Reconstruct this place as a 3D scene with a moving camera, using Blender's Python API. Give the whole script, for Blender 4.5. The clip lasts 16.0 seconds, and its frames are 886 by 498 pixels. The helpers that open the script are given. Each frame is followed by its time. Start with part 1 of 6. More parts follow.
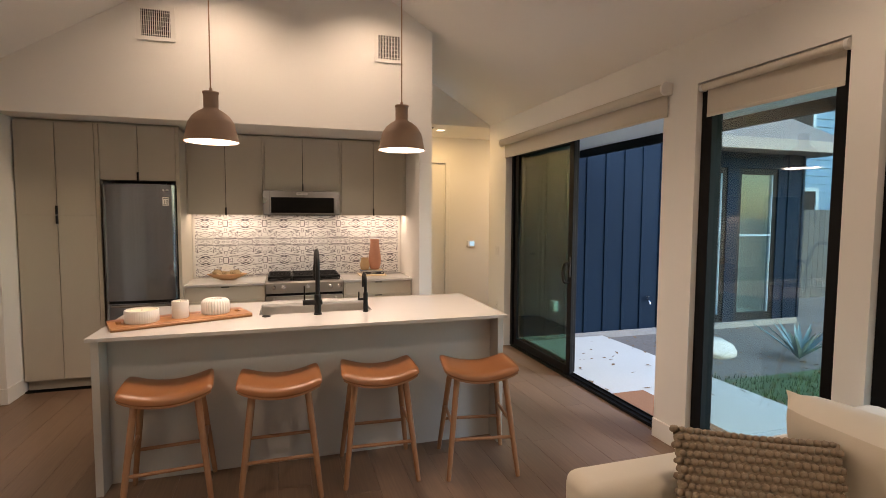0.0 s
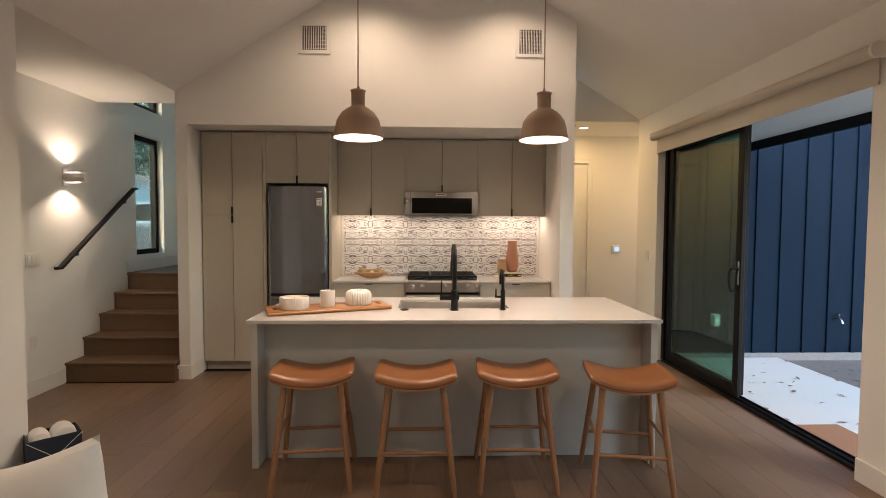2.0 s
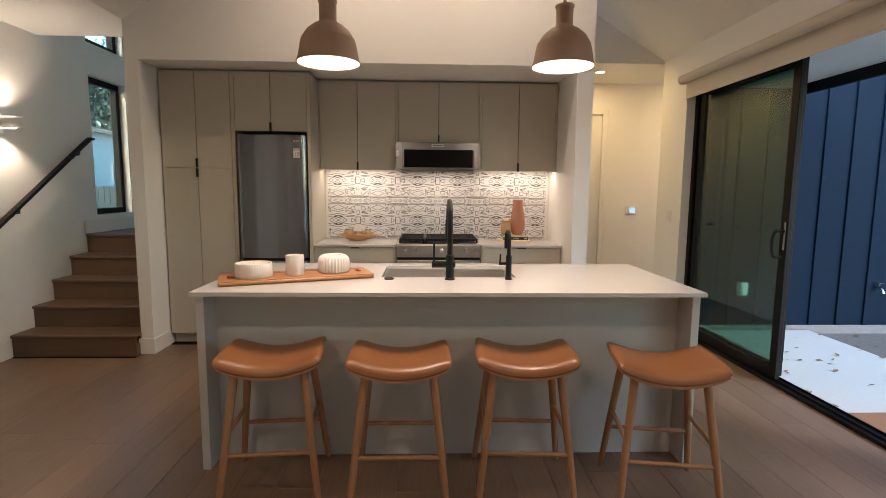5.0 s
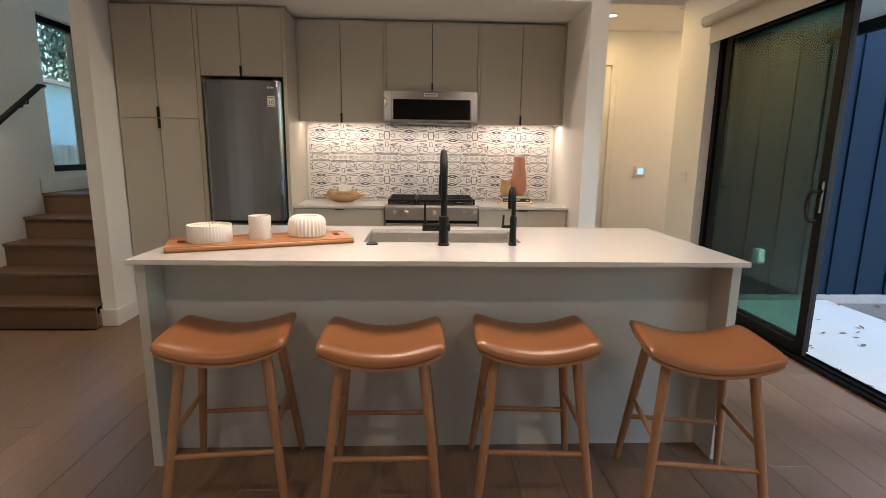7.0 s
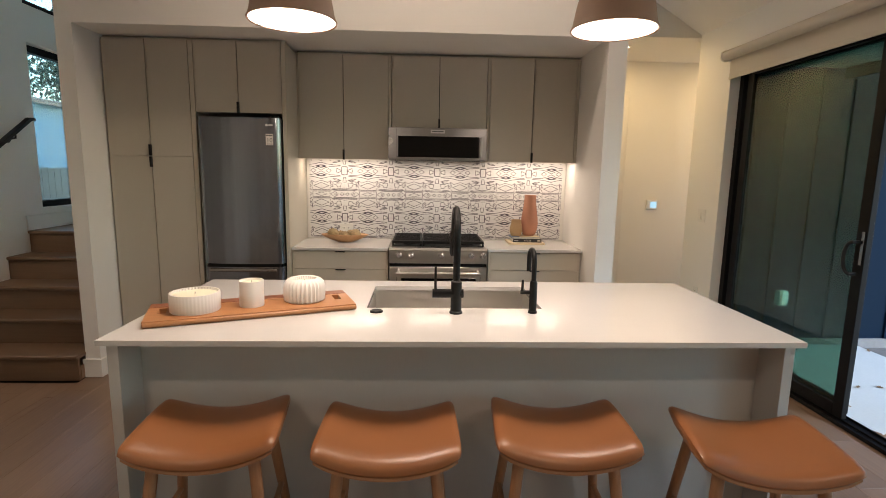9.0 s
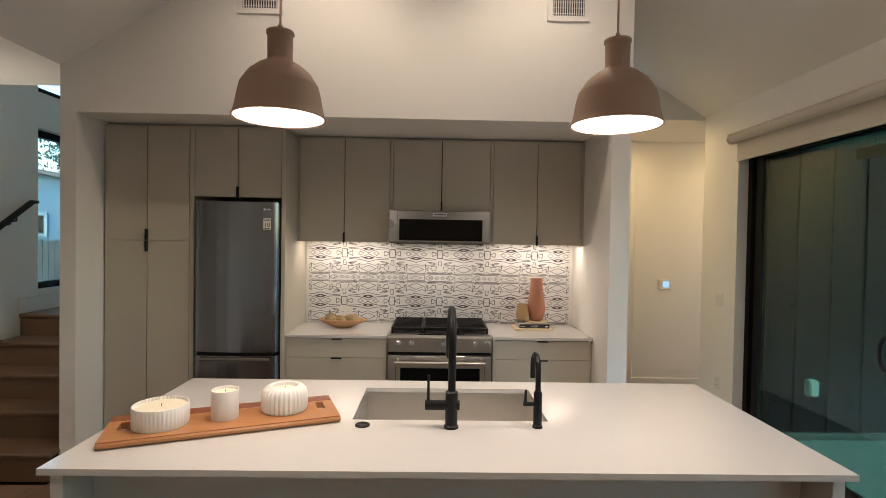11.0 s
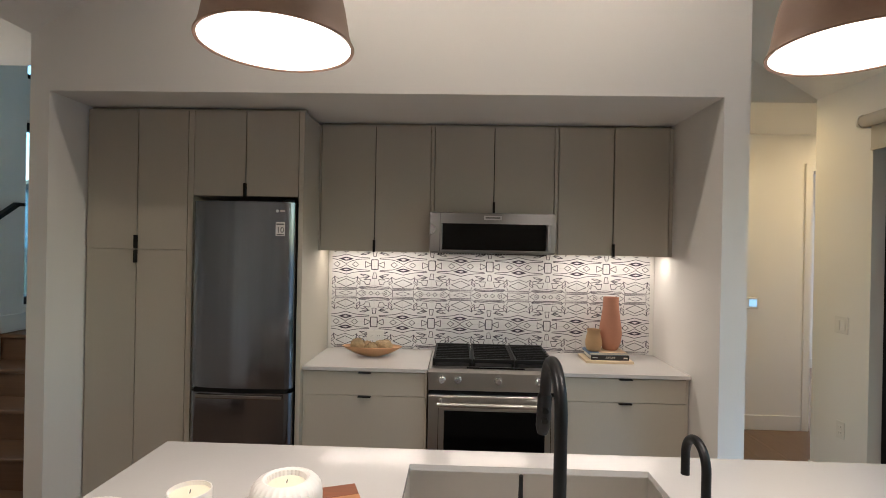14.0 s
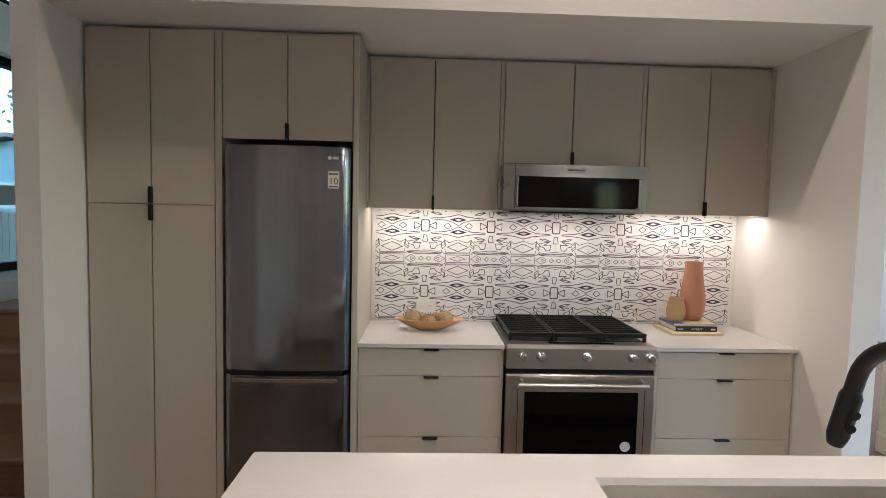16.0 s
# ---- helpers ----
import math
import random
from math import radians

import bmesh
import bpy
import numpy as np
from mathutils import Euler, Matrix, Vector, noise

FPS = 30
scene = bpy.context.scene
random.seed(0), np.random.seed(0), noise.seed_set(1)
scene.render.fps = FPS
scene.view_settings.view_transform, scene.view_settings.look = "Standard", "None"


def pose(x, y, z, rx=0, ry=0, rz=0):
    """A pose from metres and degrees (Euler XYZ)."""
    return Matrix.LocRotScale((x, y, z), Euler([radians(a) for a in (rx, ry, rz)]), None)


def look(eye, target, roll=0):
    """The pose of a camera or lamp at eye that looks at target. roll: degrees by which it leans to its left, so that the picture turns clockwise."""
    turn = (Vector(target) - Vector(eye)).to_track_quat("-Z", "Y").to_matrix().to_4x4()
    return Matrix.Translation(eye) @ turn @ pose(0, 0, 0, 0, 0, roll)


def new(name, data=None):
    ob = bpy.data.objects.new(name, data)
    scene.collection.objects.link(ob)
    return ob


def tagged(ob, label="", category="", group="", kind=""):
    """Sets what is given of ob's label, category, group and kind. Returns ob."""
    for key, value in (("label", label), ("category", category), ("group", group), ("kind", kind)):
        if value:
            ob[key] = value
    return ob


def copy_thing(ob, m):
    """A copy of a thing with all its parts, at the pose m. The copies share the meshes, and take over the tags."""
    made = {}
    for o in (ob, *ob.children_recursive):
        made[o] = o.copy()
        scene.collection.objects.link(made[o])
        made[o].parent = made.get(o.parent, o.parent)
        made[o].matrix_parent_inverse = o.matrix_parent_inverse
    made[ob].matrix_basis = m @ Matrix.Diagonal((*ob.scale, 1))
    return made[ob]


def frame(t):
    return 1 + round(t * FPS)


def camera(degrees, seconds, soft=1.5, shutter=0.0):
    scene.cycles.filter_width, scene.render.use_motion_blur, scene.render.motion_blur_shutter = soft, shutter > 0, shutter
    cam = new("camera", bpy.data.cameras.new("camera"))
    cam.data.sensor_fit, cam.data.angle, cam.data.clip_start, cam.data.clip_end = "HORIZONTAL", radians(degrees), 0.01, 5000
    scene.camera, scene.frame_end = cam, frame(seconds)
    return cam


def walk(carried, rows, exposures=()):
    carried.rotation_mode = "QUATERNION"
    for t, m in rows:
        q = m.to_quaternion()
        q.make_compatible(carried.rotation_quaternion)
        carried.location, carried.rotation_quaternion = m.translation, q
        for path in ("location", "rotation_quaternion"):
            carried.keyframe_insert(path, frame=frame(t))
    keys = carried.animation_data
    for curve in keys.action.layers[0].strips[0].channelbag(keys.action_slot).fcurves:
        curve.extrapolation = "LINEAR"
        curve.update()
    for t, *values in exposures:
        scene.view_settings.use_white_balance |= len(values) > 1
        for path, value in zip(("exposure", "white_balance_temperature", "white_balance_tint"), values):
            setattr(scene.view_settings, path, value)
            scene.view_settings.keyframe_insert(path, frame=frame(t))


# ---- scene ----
# Camera and walk
cam = camera(82.5, 16.0, soft=0.9)
# lamps and daylight are dim, as at dusk; the exposure lifts them
LAMP, SKY, CAN_KITCHEN, CAN_LIVING = 0.235, 0.30, 60, 55
EXPOSURES = [(0, 2.12, 6900, 22), (3, 2.01, 6700, 19), (7, 2.15, 6300, 18), (10, 1.98, 6350, 16), (12.3, 1.83, 5700, 13), (14.5, 1.88, 5650, 13), (16, 2.08, 5600, 14)]
PATH = [
    (0, (0.46, 2.149, 1.6), (1.056, 4.053, 1.466), 0.3),
    (0.5, (0.459, 2.171, 1.578), (0.853, 4.128, 1.456), 0.3),
    (1, (0.466, 2.181, 1.55), (0.714, 4.163, 1.438), 0.3),
    (1.5, (0.466, 2.219, 1.5), (0.606, 4.211, 1.404), 0.3),
    (2, (0.47, 2.302, 1.482), (0.54, 4.299, 1.391), 0.3),
    (2.5, (0.48, 2.422, 1.484), (0.512, 4.419, 1.382), 0.3),
    (3, (0.505, 2.546, 1.473), (0.523, 4.543, 1.358), 0.3),
    (3.5, (0.498, 2.651, 1.454), (0.521, 4.646, 1.318), 0.4),
    (4, (0.496, 2.74, 1.437), (0.531, 4.733, 1.276), 0.5),
    (4.5, (0.517, 2.826, 1.426), (0.569, 4.816, 1.231), 0.5),
    (7, (0.562, 3.339, 1.337), (0.649, 5.303, 0.968), 0.8),
    (7.5, (0.52, 3.435, 1.374), (0.609, 5.395, 0.987), 1.0),
    (8, (0.494, 3.488, 1.415), (0.581, 5.449, 1.032), 0.9),
    (8.5, (0.492, 3.541, 1.463), (0.579, 5.507, 1.105), 1.0),
    (9, (0.522, 3.613, 1.506), (0.605, 5.589, 1.203), 1.0),
    (9.5, (0.551, 3.672, 1.548), (0.63, 5.657, 1.313), 0.9),
    (10, (0.59, 3.718, 1.577), (0.656, 5.71, 1.408), 1.0),
    (10.2, (0.606, 3.726, 1.589), (0.668, 5.72, 1.449), 1.0),
    (12.3, (0.522, 4.005, 1.642), (0.506, 6.004, 1.696), 1.0),
    (12.5, (0.509, 4.049, 1.641), (0.485, 6.048, 1.698), 1.0),
    (13, (0.469, 4.194, 1.649), (0.422, 6.193, 1.703), 1.0),
    (13.5, (0.463, 4.382, 1.642), (0.404, 6.381, 1.672), 1.0),
    (14, (0.431, 4.539, 1.62), (0.368, 6.538, 1.618), 1.1),
    (14.5, (0.307, 4.662, 1.603), (0.257, 6.661, 1.565), 1.2),
    (15, (0.136, 4.766, 1.585), (0.108, 6.765, 1.509), 1.2),
    (15.5, (-0.009, 4.868, 1.564), (-0.002, 6.865, 1.459), 1.3),
    (16, (-0.146, 4.98, 1.552), (-0.079, 6.975, 1.425), 1.3),
]
walk(cam, [(t, look(eye, target, roll)) for t, eye, target, roll in PATH], EXPOSURES)

# World: dusk sky under thin cloud
world = bpy.data.worlds.new("world")
scene.world = world
world.use_nodes = True
wn, wl = world.node_tree.nodes, world.node_tree.links
sky = wn.new("ShaderNodeTexSky")
sky.sky_type, sky.sun_disc = "NISHITA", False
sky.sun_elevation, sky.sun_rotation = radians(14), radians(200)
sky.air_density, sky.ozone_density = 1.3, 3.0
wn["Background"].inputs["Strength"].default_value = SKY
wl.new(sky.outputs[0], wn["Background"].inputs["Color"])
sun_data = bpy.data.lights.new("sun", "SUN")
sun_data.energy, sun_data.angle, sun_data.color = 0.8, radians(25), (0.72, 0.87, 1.0)
new("sun", sun_data).matrix_world = look((0, 0, 0), (-0.55, 0.62, -0.56))


def lamp(name, kind, loc, target, energy, colour, size=0.1, size_y=0.0, angle=0.0, blend=0.5):
    data = bpy.data.lights.new(name, kind)
    data.energy, data.color = energy * LAMP, colour
    if kind == "AREA":
        data.shape, data.size = ("RECTANGLE" if size_y else "DISK"), size
        if size_y:
            data.size_y = size_y
    else:
        data.shadow_soft_size = size
    if kind == "SPOT":
        data.spot_size, data.spot_blend = radians(angle), blend
    ob = new(name, data)
    ob.matrix_world = look(loc, target)
    return ob


WARM = (1.0, 0.81, 0.62)
SOFT = (1.0, 0.83, 0.62)
PENDANTS = [(0.036, 5.60), (1.238, 5.60)]
for px, py in PENDANTS:
    lamp("pendant_light", "AREA", (px, py, 2.044), (px, py, 0), 9.6, WARM, 0.26)
for ax, bx in ((-0.44, 0.22), (1.08, 1.74)):
    lamp("cabinet_strip_light", "AREA", ((ax + bx) / 2, 7.88, 1.607), ((ax + bx) / 2, 7.90, 0), 2.6, (1.0, 0.83, 0.62), bx - ax, 0.02)
lamp("hood_light", "AREA", (0.645, 7.84, 1.578), (0.645, 7.88, 0), 1.9, (1.0, 0.83, 0.62), 0.5, 0.03)
lamp("sconce_up_light", "SPOT", (-2.755, 7.15, 1.975), (-2.80, 7.15, 4), 14, SOFT, 0.02, 0, 130, 0.6)
lamp("sconce_down_light", "SPOT", (-2.755, 7.15, 1.855), (-2.80, 7.15, 0), 14, SOFT, 0.02, 0, 130, 0.6)
HALL_CAN = (2.47, 8.70, 2.735)
lamp("hall_can_light", "AREA", (HALL_CAN[0], HALL_CAN[1], 2.726), (HALL_CAN[0], HALL_CAN[1], 0), 9.5, (1.0, 0.70, 0.31), 0.1)
# unseen second can round the corner, added to brighten the far hall
lamp("hall_can_light", "AREA", (4.1, 8.75, 2.726), (4.1, 8.75, 0), 9.5, (1.0, 0.71, 0.32), 0.1)
# unseen cool lamp without a fitting, added to brighten the room beyond
lamp("bedroom_fill", "AREA", (4.1, 10.6, 2.6), (4.1, 10.6, 0), 48, (0.85, 0.92, 1.0), 0.6)
APEX_X, APEX_Z, LEFT_X, LEFT_Z, RIGHT_X, RIGHT_Z = 0.58, 4.25, -1.88, 2.73, 3.015, 2.755


def roof_z(x):
    if x < APEX_X:
        return LEFT_Z + (x - LEFT_X) * (APEX_Z - LEFT_Z) / (APEX_X - LEFT_X)
    return RIGHT_Z + (RIGHT_X - x) * (APEX_Z - RIGHT_Z) / (RIGHT_X - APEX_X)


# kitchen pair placed from shadow edges; the four living room cans are unseen fill
CANS = [(-0.10, 6.54), (1.26, 6.54), (-0.9, 3.2), (2.05, 3.2), (-0.75, -0.2), (1.9, -0.2)]
for cx, cy in CANS:
    power = CAN_KITCHEN if cy > 5 else CAN_LIVING
    lamp("unseen_can_light", "SPOT", (cx, cy, roof_z(cx) - 0.03), (cx, cy + (0.15 if cy > 5 else 0), 0), power, (1.0, 0.80, 0.58), 0.05, 0, 134 if cy > 5 else 140, 0.8 if cy > 5 else 0.6)


# ---- materials ----
def shader(name, rgb, rough=0.5, metal=0.0, grain=0.0, scale=(30, 30, 30), bump=0.0, stain=0.0, stain_scale=1.3, rand=0.0, spec=0.5, coat=0.0):
    """A surface with variation at two scales, relief and a change from piece to piece."""
    m = bpy.data.materials.new(name)
    m.use_nodes = True
    n, l = m.node_tree.nodes, m.node_tree.links
    b = n["Principled BSDF"]
    b.inputs["Base Color"].default_value = (*rgb, 1)
    b.inputs["Roughness"].default_value = rough
    b.inputs["Metallic"].default_value = metal
    b.inputs["Specular IOR Level"].default_value = spec
    b.inputs["Coat Weight"].default_value = coat
    co = n.new("ShaderNodeTexCoord")
    mp = n.new("ShaderNodeMapping")
    mp.inputs["Scale"].default_value = scale
    l.new(co.outputs["Object"], mp.inputs["Vector"])
    fine = n.new("ShaderNodeTexNoise")
    fine.inputs["Scale"].default_value = 1.0
    fine.inputs["Detail"].default_value = 6
    l.new(mp.outputs[0], fine.inputs["Vector"])
    big = n.new("ShaderNodeTexNoise")
    big.inputs["Scale"].default_value = stain_scale
    big.inputs["Detail"].default_value = 3
    l.new(co.outputs["Object"], big.inputs["Vector"])

    def lift(src, lo, hi):
        r = n.new("ShaderNodeMapRange")
        r.inputs["To Min"].default_value, r.inputs["To Max"].default_value = lo, hi
        l.new(src, r.inputs["Value"])
        return r.outputs[0]

    def times(a, c):
        k = n.new("ShaderNodeMath")
        k.operation = "MULTIPLY"
        l.new(a, k.inputs[0])
        l.new(c, k.inputs[1])
        return k.outputs[0]

    v = times(lift(fine.outputs[0], 1 - grain, 1 + grain), lift(big.outputs[0], 1 - stain, 1 + stain))
    if rand:
        info = n.new("ShaderNodeObjectInfo")
        v = times(v, lift(info.outputs["Random"], 1 - rand, 1 + rand))
    hsv = n.new("ShaderNodeHueSaturation")
    hsv.inputs["Color"].default_value = (*rgb, 1)
    l.new(v, hsv.inputs["Value"])
    l.new(hsv.outputs[0], b.inputs["Base Color"])
    if bump:
        bp = n.new("ShaderNodeBump")
        bp.inputs["Strength"].default_value = bump
        bp.inputs["Distance"].default_value = 0.002
        l.new(fine.outputs[0], bp.inputs["Height"])
        l.new(bp.outputs[0], b.inputs["Normal"])
    l.new(lift(big.outputs[0], rough * 0.9, min(1, rough * 1.1)), b.inputs["Roughness"])
    return m


def glow(name, rgb, strength):
    m = bpy.data.materials.new(name)
    m.use_nodes = True
    b = m.node_tree.nodes["Principled BSDF"]
    b.inputs["Base Color"].default_value = (0.8, 0.8, 0.8, 1)
    b.inputs["Emission Color"].default_value = (*rgb, 1)
    b.inputs["Emission Strength"].default_value = strength
    return m


def pane_glass(name, tint, gloss=0.045):
    m = bpy.data.materials.new(name)
    m.use_nodes = True
    n, l = m.node_tree.nodes, m.node_tree.links
    n.remove(n["Principled BSDF"])
    clear, shiny, mix, lw = n.new("ShaderNodeBsdfTransparent"), n.new("ShaderNodeBsdfGlossy"), n.new("ShaderNodeMixShader"), n.new("ShaderNodeLayerWeight")
    clear.inputs["Color"].default_value = (*tint, 1)
    shiny.inputs["Roughness"].default_value = 0.003
    lw.inputs["Blend"].default_value = 0.5
    steep, lift = n.new("ShaderNodeMath"), n.new("ShaderNodeMath")
    steep.operation, lift.operation = "POWER", "MULTIPLY_ADD"
    steep.inputs[1].default_value = 5.0
    lift.inputs[1].default_value, lift.inputs[2].default_value = 0.9, gloss
    l.new(lw.outputs["Facing"], steep.inputs[0])
    l.new(steep.outputs[0], lift.inputs[0])
    l.new(lift.outputs[0], mix.inputs[0])
    l.new(clear.outputs[0], mix.inputs[1])
    l.new(shiny.outputs[0], mix.inputs[2])
    l.new(mix.outputs[0], n["Material Output"].inputs[0])
    return m


WALL = shader("wall_paint", (0.83, 0.81, 0.77), 0.6, grain=0.015, scale=(260, 260, 260), bump=0.06, stain=0.02)
CEIL = shader("ceiling_paint", (0.83, 0.81, 0.77), 0.75, grain=0.015, scale=(260, 260, 260), bump=0.05, stain=0.02)
TRIM = shader("trim_paint", (0.80, 0.78, 0.74), 0.4, grain=0.01, scale=(80, 80, 80), stain=0.02)
CAB = shader("cabinet_laminate", (0.50, 0.457, 0.378), 0.42, grain=0.03, scale=(220, 220, 30), bump=0.05, stain=0.02, rand=0.015)
ISLE = shader("island_laminate", (0.50, 0.485, 0.46), 0.45, grain=0.03, scale=(220, 220, 30), bump=0.05, stain=0.03)
QUARTZ = shader("white_quartz", (0.60, 0.585, 0.565), 0.13, grain=0.02, scale=(120, 120, 120), stain=0.02, stain_scale=5)
OAK = shader("floor_oak", (0.200, 0.125, 0.080), 0.34, grain=0.26, scale=(90, 3.5, 90), bump=0.10, stain=0.14, stain_scale=2.2, rand=0.09)
TREAD = shader("stair_oak", (0.150, 0.088, 0.050), 0.42, grain=0.2, scale=(4, 90, 90), bump=0.1, stain=0.10, stain_scale=2.5, rand=0.12)
LEATHER = shader("tan_leather", (0.262, 0.100, 0.034), 0.33, grain=0.05, scale=(300, 300, 300), bump=0.10, stain=0.06, stain_scale=6)
LEG = shader("stool_wood", (0.34, 0.17, 0.085), 0.45, grain=0.22, scale=(120, 120, 8), bump=0.08, stain=0.08, stain_scale=4)
BLACK = shader("matte_black_metal", (0.004, 0.004, 0.0045), 0.42, grain=0.05, stain=0.1, spec=0.3)
FRAME = shader("black_aluminium", (0.003, 0.003, 0.0035), 0.5, grain=0.05, stain=0.1, spec=0.2)
# blue tint and upright grain put the room's reflected streaks into the colour
STEEL = shader("brushed_steel_reflection_tint", (0.245, 0.26, 0.295), 0.16, metal=1.0, grain=0.10, scale=(45, 45, 0.6), bump=0.02, stain=0.03)
STEELH = shader("brushed_steel_level", (0.36, 0.35, 0.34), 0.27, metal=1.0, grain=0.03, scale=(3, 900, 900), bump=0.015, stain=0.03)
SINKSTEEL = shader("satin_sink_steel", (0.74, 0.72, 0.69), 0.30, metal=1.0, grain=0.03, scale=(3, 900, 900), bump=0.02, stain=0.03)
# same steel, colour lightened because the range front reflects dark surroundings
RSTEEL = shader("range_steel_lifted", (0.62, 0.60, 0.57), 0.30, metal=1.0, grain=0.03, scale=(3, 900, 900), bump=0.015, stain=0.03)
# same steel, colour darkened to offset the bright reflections on the microwave
HOODSTEEL = shader("hood_steel_toned_down", (0.24, 0.235, 0.23), 0.28, metal=1.0, grain=0.03, scale=(3, 900, 900), bump=0.015, stain=0.03)
CHROME = shader("chrome", (0.75, 0.75, 0.76), 0.08, metal=1.0)
DARK = shader("dark_gap", (0.006, 0.006, 0.006), 0.7, spec=0.2)
OVENGLASS = shader("black_oven_glass", (0.002, 0.002, 0.002), 0.08, spec=0.22)
IRON = shader("cast_iron", (0.004, 0.004, 0.0045), 0.5, grain=0.2, scale=(200, 200, 200), bump=0.15, spec=0.3)
TILE = shader("white_tile", (0.80, 0.79, 0.78), 0.22, grain=0.01, stain=0.015, rand=0.02)
INK = shader("tile_ink", (0.035, 0.025, 0.045), 0.3, grain=0.15, scale=(90, 90, 90))
SHADE = shader("roller_shade_fabric", (0.60, 0.55, 0.47), 0.85, grain=0.06, scale=(700, 700, 700), bump=0.1, stain=0.02)
PEND = shader("pendant_clay_rubber", (0.45, 0.30, 0.215), 0.55, grain=0.04, scale=(120, 120, 120), bump=0.04, stain=0.04, stain_scale=5)
CORD = shader("pendant_cord", (0.42, 0.27, 0.18), 0.8)
BLUE = shader("blue_board_siding", (0.0013, 0.0098, 0.0235), 0.7, spec=0.12, grain=0.08, scale=(25, 25, 3), bump=0.1, stain=0.07, rand=0.05)
CONC = shader("patio_concrete", (0.54, 0.52, 0.475), 0.8, grain=0.06, scale=(60, 60, 60), bump=0.15, stain=0.07)
SOIL = shader("bare_soil", (0.145, 0.125, 0.11), 0.95, grain=0.35, scale=(40, 40, 40), bump=0.6, stain=0.25, stain_scale=1.1)
GRASS = shader("grass_blade", (0.052, 0.098, 0.028), 0.7, grain=0.3, scale=(15, 15, 15), stain=0.3, stain_scale=3)
LEAF = shader("tree_leaf", (0.035, 0.065, 0.05), 0.6, grain=0.3, scale=(6, 6, 6), stain=0.3)
BARK = shader("bark", (0.09, 0.07, 0.055), 0.9, grain=0.4, scale=(20, 20, 5), bump=0.6)
MAT = shader("coir_mat", (0.30, 0.13, 0.06), 0.95, grain=0.25, scale=(300, 300, 300), bump=0.5, stain=0.08)
CANVAS = shader("cream_upholstery", (0.68, 0.62, 0.52), 0.85, grain=0.05, scale=(500, 500, 500), bump=0.12, stain=0.04)
LINEN = shader("white_linen", (0.78, 0.765, 0.745), 0.9, grain=0.06, scale=(400, 400, 400), bump=0.15, stain=0.05)
WOOL = shader("taupe_chunky_wool", (0.29, 0.225, 0.16), 0.95, grain=0.22, scale=(160, 160, 160), bump=0.5, stain=0.12, stain_scale=9)
NAVY = shader("navy_canvas", (0.018, 0.024, 0.042), 0.8, grain=0.1, scale=(300, 300, 300), bump=0.2)
CERAM = shader("white_ceramic", (0.80, 0.77, 0.73), 0.4, grain=0.02, stain=0.02)
WAX = shader("candle_wax", (0.82, 0.76, 0.60), 0.5, grain=0.02)
BOARD = shader("serving_board_wood", (0.42, 0.19, 0.075), 0.4, grain=0.22, scale=(5, 120, 120), bump=0.08, stain=0.1, stain_scale=6)
BOARDDK = shader("serving_board_dark_strip", (0.24, 0.085, 0.04), 0.4, grain=0.22, scale=(5, 120, 120), stain=0.1, stain_scale=6)
TERRA = shader("terracotta", (0.50, 0.235, 0.15), 0.7, grain=0.06, scale=(70, 70, 70), bump=0.12, stain=0.06, stain_scale=6)
OCHRE = shader("ochre_clay", (0.46, 0.30, 0.155), 0.7, grain=0.06, scale=(70, 70, 70), bump=0.12, stain=0.06, stain_scale=8)
BOWL = shader("bowl_wood", (0.52, 0.30, 0.15), 0.5, grain=0.2, scale=(8, 60, 60), bump=0.08, stain=0.1, stain_scale=7)
ARTI = shader("dried_artichoke", (0.42, 0.31, 0.17), 0.8, grain=0.35, scale=(60, 60, 60), stain=0.3, stain_scale=14)
PALE = shader("pale_maple", (0.66, 0.53, 0.36), 0.5, grain=0.1, scale=(5, 90, 90), stain=0.05)
PAPER = shader("book_pages", (0.72, 0.68, 0.58), 0.9, grain=0.1, scale=(5, 5, 900))
JACKET = shader("black_book_jacket", (0.02, 0.02, 0.022), 0.4)
JACKETB = shader("blue_book_jacket", (0.10, 0.16, 0.28), 0.4)
SCONCE = shader("white_lamp_enamel", (0.86, 0.85, 0.83), 0.45)
PALETRIM = shader("pale_blue_trim", (0.19, 0.28, 0.34), 0.6)
FOOT = shader("footing_concrete", (0.20, 0.195, 0.19), 0.9, grain=0.2, scale=(25, 25, 25), bump=0.4, stain=0.2)
PLASTIC = shader("white_plastic", (0.78, 0.76, 0.72), 0.35)
GREYINK = shader("grey_print", (0.10, 0.10, 0.10), 0.5)
SILVERINK = shader("silver_print", (0.55, 0.55, 0.55), 0.35)
SIDING = shader("pale_blue_siding", (0.055, 0.145, 0.24), 0.6, grain=0.05, stain=0.05)
ROOF = shader("asphalt_shingle", (0.13, 0.12, 0.115), 0.95, grain=0.35, scale=(14, 14, 14), bump=0.4, stain=0.1)
STONE = shader("pale_limestone", (0.50, 0.48, 0.44), 0.9, grain=0.2, scale=(25, 25, 25), bump=0.6, stain=0.2, stain_scale=4)
AGAVE = shader("blue_agave", (0.13, 0.24, 0.25), 0.55, grain=0.1, scale=(20, 20, 20), stain=0.1)
DRYLEAF = shader("dry_leaf", (0.20, 0.11, 0.05), 0.8, grain=0.3, scale=(80, 80, 80))
FENCE = shader("weathered_fence", (0.05, 0.06, 0.065), 0.9, grain=0.3, scale=(60, 60, 6), bump=0.3, stain=0.2, rand=0.15)
GLASS = pane_glass("window_glass", (0.72, 0.83, 0.82), 0.07)
